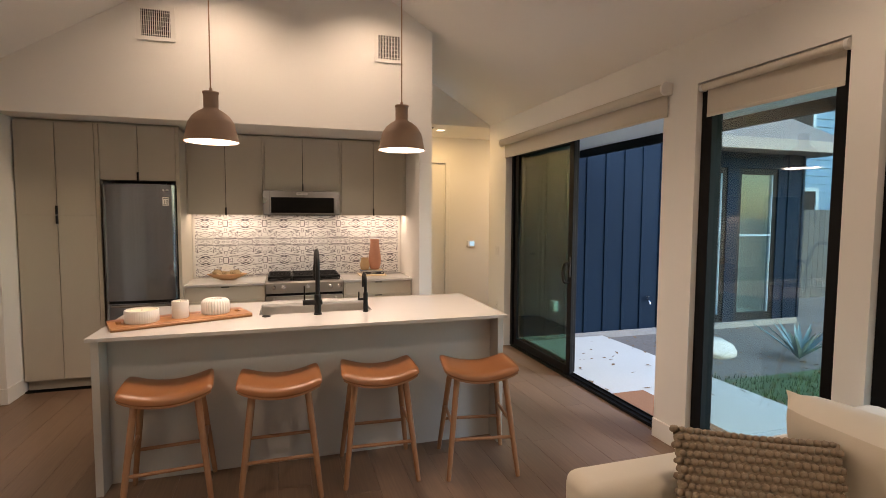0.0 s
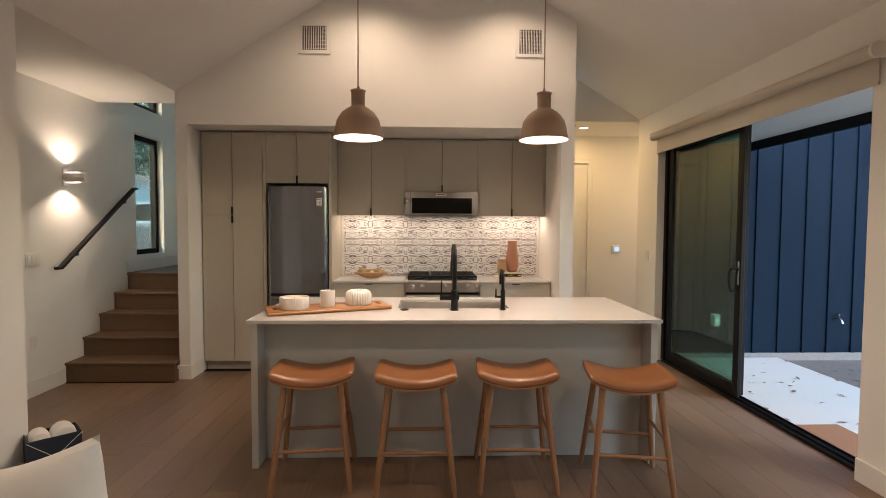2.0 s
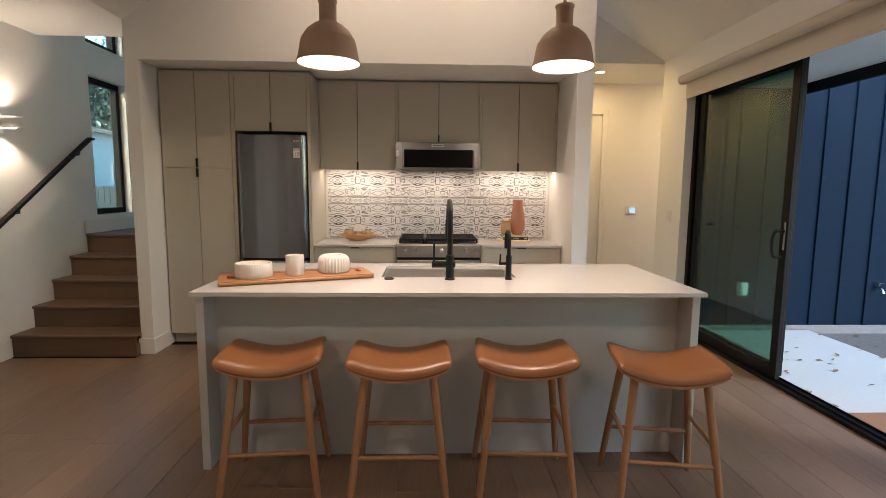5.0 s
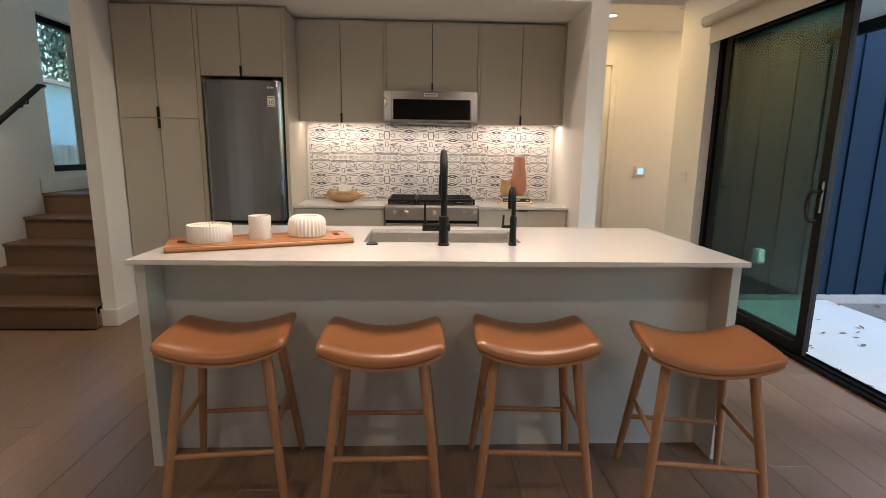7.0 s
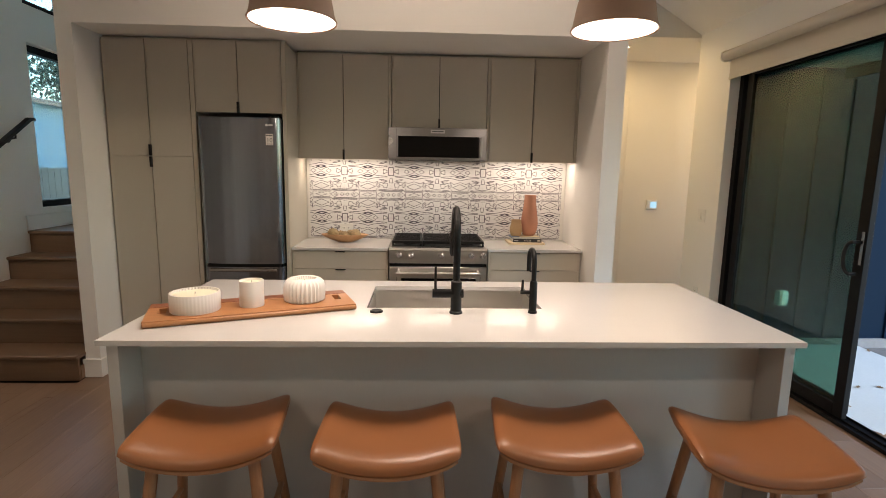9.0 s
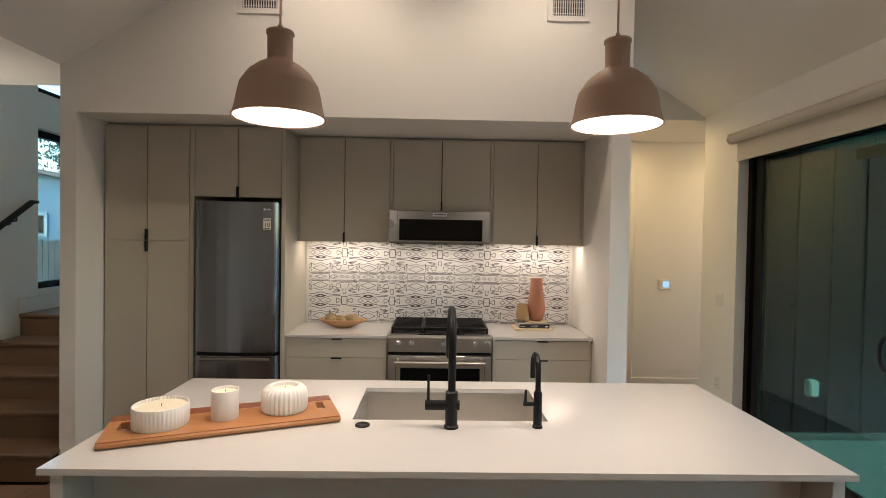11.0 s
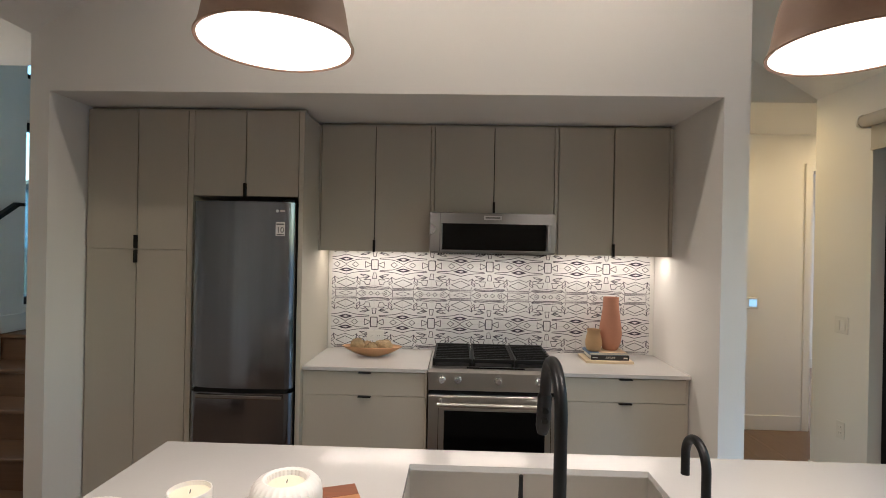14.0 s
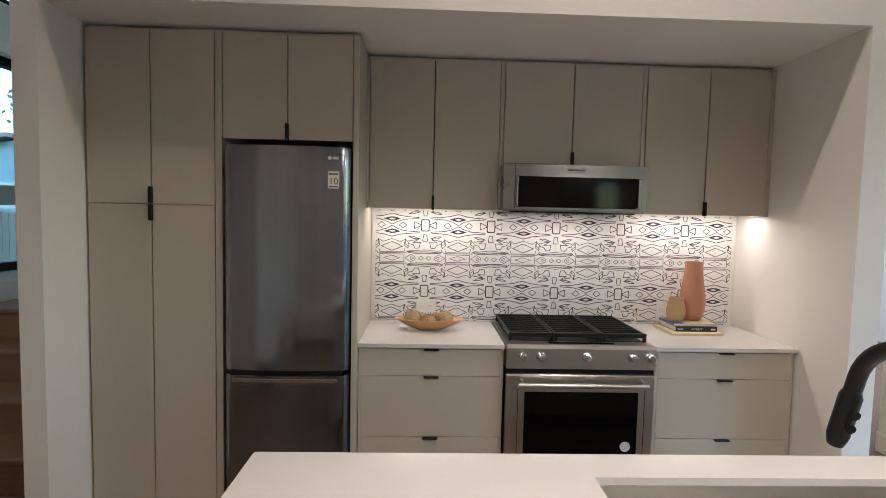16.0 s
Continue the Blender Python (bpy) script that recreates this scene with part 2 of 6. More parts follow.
DOORGLASS = pane_glass("tinted_door_glass", (0.58, 0.72, 0.66), 0.055)
LAMPLENS = glow("lamp_lens", (1.0, 0.88, 0.70), 2.1)
STRIP = glow("led_strip", (1.0, 0.84, 0.64), 1.4)
SCREEN = glow("thermostat_screen", (0.08, 0.45, 0.75), 0.28)


# the fridge steel is brushed sideways, so that reflections run upright
for nn in (STEEL,):
    b = nn.node_tree.nodes["Principled BSDF"]
    tg = nn.node_tree.nodes.new("ShaderNodeTangent")
    tg.direction_type, tg.axis = "RADIAL", "Z"
    b.inputs["Anisotropic"].default_value = 0.75
    b.inputs["Anisotropic Rotation"].default_value = 0.0
    nn.node_tree.links.new(tg.outputs[0], b.inputs["Tangent"])


# ---- helpers for meshes ----
def box(bm, x0, x1, y0, y1, z0, z1, bevel=0.0, seg=1):
    res = bmesh.ops.create_cube(bm, size=1)
    bmesh.ops.scale(bm, vec=(x1 - x0, y1 - y0, z1 - z0), verts=res["verts"])
    bmesh.ops.translate(bm, vec=((x0 + x1) / 2, (y0 + y1) / 2, (z0 + z1) / 2), verts=res["verts"])
    if bevel:
        edges = {e for v in res["verts"] for e in v.link_edges}
        bmesh.ops.bevel(bm, geom=list(edges), offset=bevel, segments=seg, affect="EDGES", profile=0.5)
    return bm


def boxes(*rows, bevel=0.0, seg=1):
    bm = bmesh.new()
    for r in rows:
        box(bm, *r, bevel=bevel, seg=seg)
    return bm


def prism(bm, poly, y0, y1):
    """A solid between y0 and y1 with the outline poly in (x, z)."""
    a = [bm.verts.new((x, y0, z)) for x, z in poly]
    b = [bm.verts.new((x, y1, z)) for x, z in poly]
    k = len(poly)
    bm.faces.new(a)
    bm.faces.new(b[::-1])
    for i in range(k):
        bm.faces.new((a[i], b[i], b[(i + 1) % k], a[(i + 1) % k]))
    bmesh.ops.recalc_face_normals(bm, faces=bm.faces)
    return bm


def lathe(bm, profile, cx=0, cy=0, cz=0, seg=32, wobble=None):
    """Turns a profile of (radius, height) round the upright axis through (cx, cy)."""
    rings = []
    for r, z in profile:
        if r < 1e-5:
            rings.append([bm.verts.new((cx, cy, cz + z))])
        else:
            rings.append([bm.verts.new((cx + r * (wobble(i, z) if wobble else 1) * math.cos(2 * math.pi * i / seg),
                                        cy + r * (wobble(i, z) if wobble else 1) * math.sin(2 * math.pi * i / seg), cz + z)) for i in range(seg)])
    for a, b in zip(rings, rings[1:]):
        for i in range(seg):
            j = (i + 1) % seg
            if len(a) == 1 and len(b) == 1:
                continue
            if len(a) == 1:
                bm.faces.new((a[0], b[j], b[i]))
            elif len(b) == 1:
                bm.faces.new((a[i], a[j], b[0]))
            else:
                bm.faces.new((a[i], a[j], b[j], b[i]))
    bmesh.ops.recalc_face_normals(bm, faces=bm.faces)
    return bm


def tube(bm, points, radii, seg=12, caps=True):
    """A round bar along points; radii is one number or one per point."""
    pts = [Vector(p) for p in points]
    if not isinstance(radii, (list, tuple)):
        radii = [radii] * len(pts)
    rings, up = [], None
    for i, p in enumerate(pts):
        d = (pts[min(i + 1, len(pts) - 1)] - pts[max(i - 1, 0)]).normalized()
        if up is None:
            up = d.orthogonal().normalized()
        up = (up - d * up.dot(d)).normalized()
        side = d.cross(up)
        rings.append([bm.verts.new(p + radii[i] * (math.cos(2 * math.pi * k / seg) * up + math.sin(2 * math.pi * k / seg) * side)) for k in range(seg)])
    for a, b in zip(rings, rings[1:]):
        for k in range(seg):
            bm.faces.new((a[k], a[(k + 1) % seg], b[(k + 1) % seg], b[k]))
    if caps:
        bm.faces.new(rings[0][::-1])
        bm.faces.new(rings[-1])
    bmesh.ops.recalc_face_normals(bm, faces=bm.faces)
    return bm


def disc_x(bm, cx, cy, cz, r, depth, axis, seg=20, r2=None):
    """A short cylinder along an axis, 'x', 'y' or 'z', from (cx, cy, cz)."""
    step = {"x": (depth, 0, 0), "y": (0, depth, 0), "z": (0, 0, depth)}[axis]
    return tube(bm, [(cx, cy, cz), (cx + step[0], cy + step[1], cz + step[2])], [r, r if r2 is None else r2], seg)


def mesh_of(name, bm, material, smooth=False):
    me = bpy.data.meshes.new(name)
    bm.to_mesh(me)
    bm.free()
    for m in (material if isinstance(material, (list, tuple)) else [material]):
        me.materials.append(m)
    if smooth:
        me.polygons.foreach_set("use_smooth", [True] * len(me.polygons))
        me.set_sharp_from_angle(angle=radians(38))
    return me


def base_of(ob):
    p = Vector((0, 0, 0))
    while ob:
        p += ob.location
        ob = ob.parent
    return p


def thing(name, loc, label, category, group="", kind=""):
    ob = new(name)
    ob.location = loc
    ob.empty_display_size = 0.1
    return tagged(ob, label, category, group, kind)


def part(name, bm, material, parent, label="", smooth=False):
    """Links a bmesh, given in world places, as one mesh under parent."""
    bmesh.ops.translate(bm, vec=-base_of(parent), verts=bm.verts)
    ob = new(name, mesh_of(name, bm, material, smooth))
    ob.parent = parent
    return tagged(ob, label)


def solo(name, bm, material, label, category, group="", kind="", smooth=False, loc=(0, 0, 0)):
    """A thing of one mesh, with its origin at loc."""
    bmesh.ops.translate(bm, vec=-Vector(loc), verts=bm.verts)
    ob = new(name, mesh_of(name, bm, material, smooth))
    ob.location = loc
    return tagged(ob, label, category, group, kind)


def setting(name, bm, material, label, category="", smooth=False):
    return solo(name, bm, material, label, category, kind="structure", smooth=smooth)


# ---- setting: walls, ceilings, openings ----
ALC_L, ALC_R, ALC_Z, ALC_B = -1.775, 1.778, 2.425, 8.06
GY = 7.175
bm = boxes((-1.88, ALC_L, GY, 8.20, 0, ALC_Z), (ALC_R, 1.91, GY, 9.31, 0, ALC_Z), (ALC_L, ALC_R, ALC_B, 8.20, 0, ALC_Z))
prism(bm, [(-1.88, ALC_Z), (1.91, ALC_Z), (1.91, roof_z(1.91) + 0.03), (APEX_X, APEX_Z + 0.03), (-1.88, LEFT_Z + 0.03)], GY, 8.20)
wall_kitchen = setting("wall_kitchen", bm, WALL, "white painted gable wall with a kitchen alcove cut into it", "wall")
setting("wall_pantry", boxes((1.91 - 0.132, 1.91, 8.20, 9.31, ALC_Z, 2.735)), WALL, "white painted wall above the hall closet door", "wall")
bm = bmesh.new()
prism(bm, [(1.91, 2.735), (3.015, 2.735), (3.015, RIGHT_Z + 0.03), (1.91, roof_z(1.91) + 0.03)], 8.30, 8.42)
setting("wall_hall_header", bm, WALL, "white painted wall above the hall opening", "wall")

# right wall with the sliding door and windows
SL0, SL1, SLZ = 5.13, 7.79, 2.44
# the third window is unseen, added to let in daylight from behind
WINS = [(3.90, 4.83), (2.83, 3.755), (0.4, 1.9)]
WZ0, WZ1 = 0.10, 2.455
RX0, RX1, HY0, HY1 = 3.015, 3.215, 8.30, 8.42
rows = [(RX0, RX1, SL1, HY0, 0, 2.9), (RX0, RX1, SL0, SL1, SLZ, 2.9), (RX0, RX1, -1.72, 0.4, 0, 2.9)]
edge = SL0
for w0, w1 in WINS:
    rows += [(RX0, RX1, w1, edge, 0, 2.9), (RX0, RX1, w0, w1, WZ1, 2.9), (RX0, RX1, w0, w1, 0, WZ0)]
    edge = w0
setting("wall_right", boxes(*rows), WALL, "white painted long wall with black framed glazing", "wall")
# left side, stair hall and closing walls
LWX = -2.89
SW0, SW1 = 8.30, 8.93
rows = [(LWX - 0.16, LWX, 5.2, SW0, 0, 5.3), (LWX - 0.16, LWX, SW1, 9.4, 0, 5.3), (LWX - 0.16, LWX, SW0, SW1, 0, 1.12),
        (LWX - 0.16, LWX, SW0, SW1, 2.545, 2.86), (LWX - 0.16, LWX, SW0, SW1, 4.3, 5.3)]
setting("wall_stair", boxes(*rows), WALL, "white painted wall beside the staircase with tall windows", "wall")
setting("wall_left", boxes((-2.0, -1.88, -1.6, 5.33, 0, 2.9), (-2.89, -2.0, 5.2, 5.33, 0, 2.73)), WALL, "white painted wall end of the living room", "wall")
setting("wall_back", boxes((-2.0, 3.215, -1.72, -1.6, 0, 4.4)), WALL, "white painted wall behind the living room", "wall")
setting("wall_landing", boxes((-3.05, -1.76, 9.4, 9.52, 0, 5.3), (-1.88, -1.76, 8.20, 9.4, 0, 5.3), (-1.88, -1.76, 7.66, 8.20, 2.735, 5.3),
                              (-2.89, -1.76, 7.55, 7.66, 2.84, 5.3)), WALL, "white painted walls round the stair landing", "wall")
setting("ceiling_stair", boxes((-2.89, -1.88, 5.2, 7.66, LEFT_Z, 2.835)), CEIL, "white flat ceiling over the foot of the stair", "ceiling")
setting("ceiling_landing", boxes((-3.05, -1.76, 7.55, 9.52, 5.3, 5.4)), CEIL, "white ceiling above the stair landing", "ceiling")
bm = bmesh.new()
prism(bm, [(-1.88, LEFT_Z), (APEX_X, APEX_Z), (APEX_X, APEX_Z + 0.12), (-1.88, LEFT_Z + 0.12)], -1.72, 8.34)
setting("ceiling_left", bm, CEIL, "white vaulted ceiling slope", "ceiling")
bm = bmesh.new()
prism(bm, [(APEX_X, APEX_Z), (3.215, RIGHT_Z - 0.1228), (3.215, RIGHT_Z + 0.03), (APEX_X, APEX_Z + 0.12)], -1.72, 8.42)
setting("ceiling_right", bm, CEIL, "white vaulted ceiling slope", "ceiling")
# hall
setting("ceiling_hall", boxes((1.91, 6.0, 8.42, 9.31, 2.735, 2.84), (1.91, 3.015, 8.30, 8.42, 2.731, 2.7345)), CEIL, "white flat hall ceiling", "ceiling")
HD0, HD1, HDZ = 1.96, 2.735, 2.36
RO0, RO1, ROZ = 3.68, 4.5, 2.40
setting("wall_hall_end", boxes((1.778, HD0, 9.31, 9.43, 0, 2.84), (HD0, HD1, 9.31, 9.43, HDZ, 2.84), (HD1, RO0, 9.31, 9.43, 0, 2.84),
                               (RO0, RO1, 9.31, 9.43, ROZ, 2.84), (RO1, 6.0, 9.31, 9.43, 0, 2.84)), WALL, "cream lit painted wall at the end of the hall", "wall")
setting("wall_hall_side", boxes((3.215, 6.0, HY0, HY1, 0, 2.84), (5.9, 6.0, HY1, 9.31, 0, 2.84)), WALL, "white painted hall wall", "wall")
setting("wall_bedroom", boxes((2.9, 3.0, 9.43, 12.0, 0, 2.8), (6.0, 6.1, 9.43, 12.0, 0, 2.8), (2.9, 6.1, 12.0, 12.1, 0, 2.8)), WALL, "white painted room beyond the hall", "wall")
setting("ceiling_bedroom", boxes((2.9, 6.1, 9.43, 12.1, 2.8, 2.9)), CEIL, "white ceiling of the room beyond the hall", "ceiling")

# baseboards
BH = 0.135


def base(*rows):
    return boxes(*rows, bevel=0.003)


setting("baseboard_right", base(*[(RX0 - 0.015, RX0, a, b, 0, BH) for a, b in ((SL1, HY0), (4.83, SL0), (3.755, 3.90), (1.9, 2.83))]), TRIM,
        "white painted baseboard along the glazed wall", "baseboard")
setting("baseboard_pier", base((-1.895, ALC_L + 0.012, GY - 0.015, GY, 0, BH), (ALC_L, ALC_L + 0.012, GY, 7.44, 0, BH), (ALC_R - 0.012, 1.925, GY - 0.015, GY, 0, BH),
                               (1.91, 1.925, GY, 8.08, 0, BH)), TRIM, "white painted baseboard round the alcove piers", "baseboard")
setting("baseboard_stair", base((LWX, LWX + 0.015, 5.33, 7.07, 0, BH), (-1.895, -1.88, -1.6, 5.33, 0, BH)), TRIM, "white painted baseboard beside the stair", "baseboard")
setting("baseboard_landing", base((LWX, LWX + 0.015, 8.09, 9.385, 0.94, 1.07), (LWX, -1.88, 9.385, 9.4, 0.94, 1.07)), TRIM, "white painted baseboard on the landing", "baseboard")
setting("baseboard_hall", base((HD1 + 0.06, RO0 - 0.07, 9.295, 9.31, 0, BH), (RO1 + 0.07, 5.9, 9.295, 9.31, 0, BH), (3.0, 6.0, 11.985, 12.0, 0, BH)), TRIM,
        "white painted baseboard in the hall", "baseboard")

# ---- glazing ----
def frame_bars(bm, x0, x1, y0, y1, z0, z1, w, bevel=0.003):
    box(bm, x0, x1, y0, y0 + w, z0, z1, bevel)
    box(bm, x0, x1, y1 - w, y1, z0, z1, bevel)
    box(bm, x0, x1, y0 + w, y1 - w, z0, z0 + w, bevel)
    box(bm, x0, x1, y0 + w, y1 - w, z1 - w, z1, bevel)
    return bm


def fixed_window(name, x0, x1, y0, y1, z0, z1, w, label):
    win = thing(name, ((x0 + x1) / 2, (y0 + y1) / 2, z0), label, "window", kind="structure")
    part("window_frame", frame_bars(bmesh.new(), x0, x1, y0, y1, z0, z1, w), FRAME, win, "black aluminium frame")
    xm = (x0 + x1) / 2
    pane = part("pane", boxes((xm - 0.004, xm + 0.004, y0 + w - 0.004, y1 - w + 0.004, z0 + w - 0.004, z1 - w + 0.004)), GLASS, win, "clear glass")
    pane.visible_shadow = False
    return win


for i, (w0, w1) in enumerate(WINS):
    fixed_window("window_%d" % (i + 1), 3.055, 3.145, w0 + 0.002, w1 - 0.002, WZ0 + 0.002, WZ1 - 0.002, 0.085, "tall fixed window in a black aluminium frame")
fixed_window("window_4", LWX - 0.14, LWX - 0.07, SW0 + 0.002, SW1 - 0.002, 1.122, 2.543, 0.06, "narrow stair window in a black aluminium frame")
fixed_window("window_5", LWX - 0.14, LWX - 0.07, SW0 + 0.002, SW1 - 0.002, 2.862, 4.298, 0.06, "narrow upper stair window in a black aluminium frame")

# sliding patio door: outer frame, fixed leaf and the leaf slid open over it
slider = thing("door_1", (3.06, 6.3, 0), "black aluminium sliding patio door, one leaf slid open", "sliding door", kind="structure")
bm = bmesh.new()
box(bm, 3.095, 3.215, SL0 + 0.002, SL0 + 0.05, 0.012, SLZ - 0.002, 0.003)
box(bm, 3.095, 3.215, SL1 - 0.06, SL1 - 0.002, 0.012, SLZ - 0.002, 0.003)
box(bm, 3.095, 3.215, SL0 + 0.05, SL1 - 0.06, SLZ - 0.06, SLZ - 0.002, 0.003)
part("door_frame", bm, FRAME, slider)
bm = boxes((3.085, 3.215, SL0 + 0.05, SL1 - 0.06, 0.002, 0.026), (3.118, 3.128, SL0 + 0.05, SL1 - 0.06, 0.026, 0.04), (3.18, 3.19, SL0 + 0.05, SL1 - 0.06, 0.026, 0.04), bevel=0.002)
part("threshold", bm, FRAME, slider, "black sill with two tracks")


def leaf(x0, x1, y0, y1, label):
    bm = frame_bars(bmesh.new(), x0, x1, y0, y1, 0.042, SLZ - 0.064, 0.075)
    fr = part("door_leaf", bm, FRAME, slider, label)
    xm = (x0 + x1) / 2
    p = part("pane", boxes((xm - 0.004, xm + 0.004, y0 + 0.07, y1 - 0.07, 0.115, SLZ - 0.135)), DOORGLASS, fr, "tinted insulated glass")
    p.visible_shadow = False
    return fr


leaf(3.168, 3.206, 6.49, SL1 - 0.062, "fixed glazed leaf")
moving = leaf(3.106, 3.140, 6.425, 7.70, "sliding glazed leaf")
bm = bmesh.new()
loop = [(3.066, 6.472 + 0.05 * math.sin(a), 1.04 + 0.095 * math.cos(a)) for a in [math.pi * k / 12 for k in range(13)]]
tube(bm, [(3.106, 6.472, 1.135), *[(p[0], p[1] + 0.004, p[2]) for p in loop], (3.106, 6.472, 0.945)], 0.011, 10)
part("handle", bm, BLACK, moving, "black bow handle", smooth=True)
part("lock_plate", boxes((3.098, 3.1055, 6.436, 6.456, 1.00, 1.20), bevel=0.002), STEEL, moving, "steel lock plate")


# roller shades
def roller_shade(y0, y1, ztop, zbot, x, r, label):
    sh = thing("roller_shade", (x, (y0 + y1) / 2, zbot), label, "window shade", "roller shades")
    bm = bmesh.new()
    tube(bm, [(x, y0 + 0.02, ztop - r), (x, y1 - 0.02, ztop - r)], r, 20)
    part("roller", bm, SHADE, sh, smooth=True)
    part("fabric", boxes((x + r - 0.006, x + r - 0.003, y0 + 0.03, y1 - 0.03, zbot + 0.02, ztop - r)), SHADE, sh)
    part("hem_bar", boxes((x + r - 0.011, x + r + 0.002, y0 + 0.03, y1 - 0.03, zbot, zbot + 0.022), bevel=0.004, seg=2), SHADE, sh)
    for yy in (y0, y1 - 0.02):
        bm = bmesh.new()
        disc_x(bm, x, yy, ztop - r, r * 1.12, 0.02, "y", 24)
        box(bm, x, x + r + 0.012, yy + 0.002, yy + 0.018, ztop - 2 * r, ztop)
        part("bracket", bm, PLASTIC, sh, "white plastic end bracket", smooth=True)
    return sh


roller_shade(5.05, 7.82, 2.51, 2.285, 2.967, 0.04, "beige fabric roller shade rolled up over the patio door")
for w0, w1 in WINS:
    roller_shade(w0 + 0.015, w1 - 0.015, 2.45, 2.235, 3.035, 0.025, "beige fabric roller shade part lowered inside a window recess")


# ---- doors of the hall ----
def lever(parent, x, y, z, nx, ny, run):
    """A black lever on a round rose; (nx, ny) points out of the door, run is the lever's way."""
    bm = bmesh.new()
    out = Vector((nx, ny, 0))
    p = Vector((x, y, z))
    tube(bm, [p, p + out * 0.01], 0.026, 20)
    tube(bm, [p, p + out * 0.05], 0.009, 12)
    tube(bm, [p + out * 0.05, p + out * 0.05 + Vector(run) * 0.11], 0.008, 12)
    part("door_handle", bm, BLACK, parent, "black lever handle", smooth=True)


door = thing("door_2", (2.3, 9.33, 0), "closed white painted hall door with casing", "door", kind="structure")
slab2 = part("door_slab", boxes((HD0 + 0.004, HD1 - 0.004, 9.328, 9.368, 0.012, HDZ - 0.004), bevel=0.002), TRIM, door)
part("casing", boxes((HD1 - 0.002, HD1 + 0.06, 9.292, 9.31, 0, HDZ + 0.06), (HD0 - 0.05, HD0, 9.292, 9.31, 0, HDZ + 0.06), (HD0, HD1 - 0.002, 9.292, 9.31, HDZ, HDZ + 0.06), bevel=0.003), TRIM, door)
lever(slab2, HD0 + 0.07, 9.328, 1.0, 0, -1, (1, 0, 0))
door = thing("door_3", (RO0, 9.36, 0), "white painted bedroom door standing open", "door", kind="structure")
slab3 = part("door_slab", boxes((RO0 + 0.03, RO0 + 0.07, 9.46, 10.18, 0.012, ROZ - 0.01), bevel=0.002), TRIM, door)
part("casing", boxes((RO0 - 0.065, RO0, 9.292, 9.31, 0, ROZ + 0.065), (RO1, RO1 + 0.065, 9.292, 9.31, 0, ROZ + 0.065), (RO0, RO1, 9.292, 9.31, ROZ, ROZ + 0.065), bevel=0.003), TRIM, door)
lever(slab3, RO0 + 0.07, 10.10, 1.0, 1, 0, (0, -1, 0))
door = thing("door_4", (1.92, 8.6, 0), "white painted closet door with black hinges in the hall", "door", kind="structure")
slab4 = part("door_slab", boxes((1.912, 1.93, 8.16, 9.0, 0.012, 2.31), bevel=0.002), TRIM, door)
part("casing", boxes((1.912, 1.935, 8.09, 8.155, 0, 2.38), (1.912, 1.935, 9.005, 9.07, 0, 2.38), (1.912, 1.935, 8.155, 9.005, 2.315, 2.38), bevel=0.003), TRIM, door)
lever(slab4, 1.93, 8.92, 1.0, 1, 0, (0, -1, 0))
for zz in (0.25, 1.17, 2.08):
    part("hinge", boxes((1.93, 1.942, 8.15, 8.17, zz - 0.05, zz + 0.05), bevel=0.002), BLACK, slab4, "black hinge")

# ---- stair ----
stair = thing("staircase", (-2.38, 7.07, 0), "five oak steps rising to a landing between white walls", "staircase", kind="structure")
RISE, RUN, SY = 0.188, 0.2535, 7.075
for i in range(5):
    y0, z1 = SY + RUN * i, RISE * (i + 1)
    back = 9.40 if i == 4 else y0 + RUN + 0.03
    part("riser", boxes((LWX + 0.001, -1.882, y0 + 0.022, y0 + 0.04, z1 - RISE, z1 - 0.028)), TREAD, stair)
    part("tread", boxes((LWX + 0.001, -1.874 if i == 0 else -1.882, y0, back, z1 - 0.028, z1), bevel=0.008, seg=2), TREAD, stair)
part("string", boxes((LWX + 0.002, -1.884, SY + 0.05, 8.1, 0.002, 0.1)), TREAD, stair)

rail = thing("handrail", (LWX, 7.5, 1.0), "black flat metal handrail on the stair wall", "handrail")
ra, rb = Vector((LWX + 0.07, 6.965, 1.085)), Vector((LWX + 0.07, 8.15, 1.885))
rd = (rb - ra).normalized()
rn = rd.cross(Vector((1, 0, 0))).normalized()


def flat_bar(a, b, w, t):
    bm = bmesh.new()
    d = (b - a).normalized()
    side = Vector((1, 0, 0))
    up = side.cross(d)
    vs = [[bm.verts.new(p + side * (sx * w / 2) + up * (sz * t / 2)) for sx, sz in ((-1, -1), (1, -1), (1, 1), (-1, 1))] for p in (a, b)]
    bm.faces.new(vs[0][::-1])
    bm.faces.new(vs[1])
    for k in range(4):
        bm.faces.new((vs[0][k], vs[0][(k + 1) % 4], vs[1][(k + 1) % 4], vs[1][k]))
    bmesh.ops.recalc_face_normals(bm, faces=bm.faces)
    bmesh.ops.bevel(bm, geom=bm.edges[:], offset=0.002, segments=1, affect="EDGES")
    return bm


part("bar", flat_bar(ra, rb, 0.045, 0.028), BLACK, rail)
part("end_return", flat_bar(ra + Vector((0, 0.012, 0)), ra + Vector((0, -0.05, 0)), 0.045, 0.024), BLACK, rail)
part("end_return", flat_bar(rb - Vector((0, 0.012, 0)), rb + Vector((0, 0.05, 0)), 0.045, 0.024), BLACK, rail)
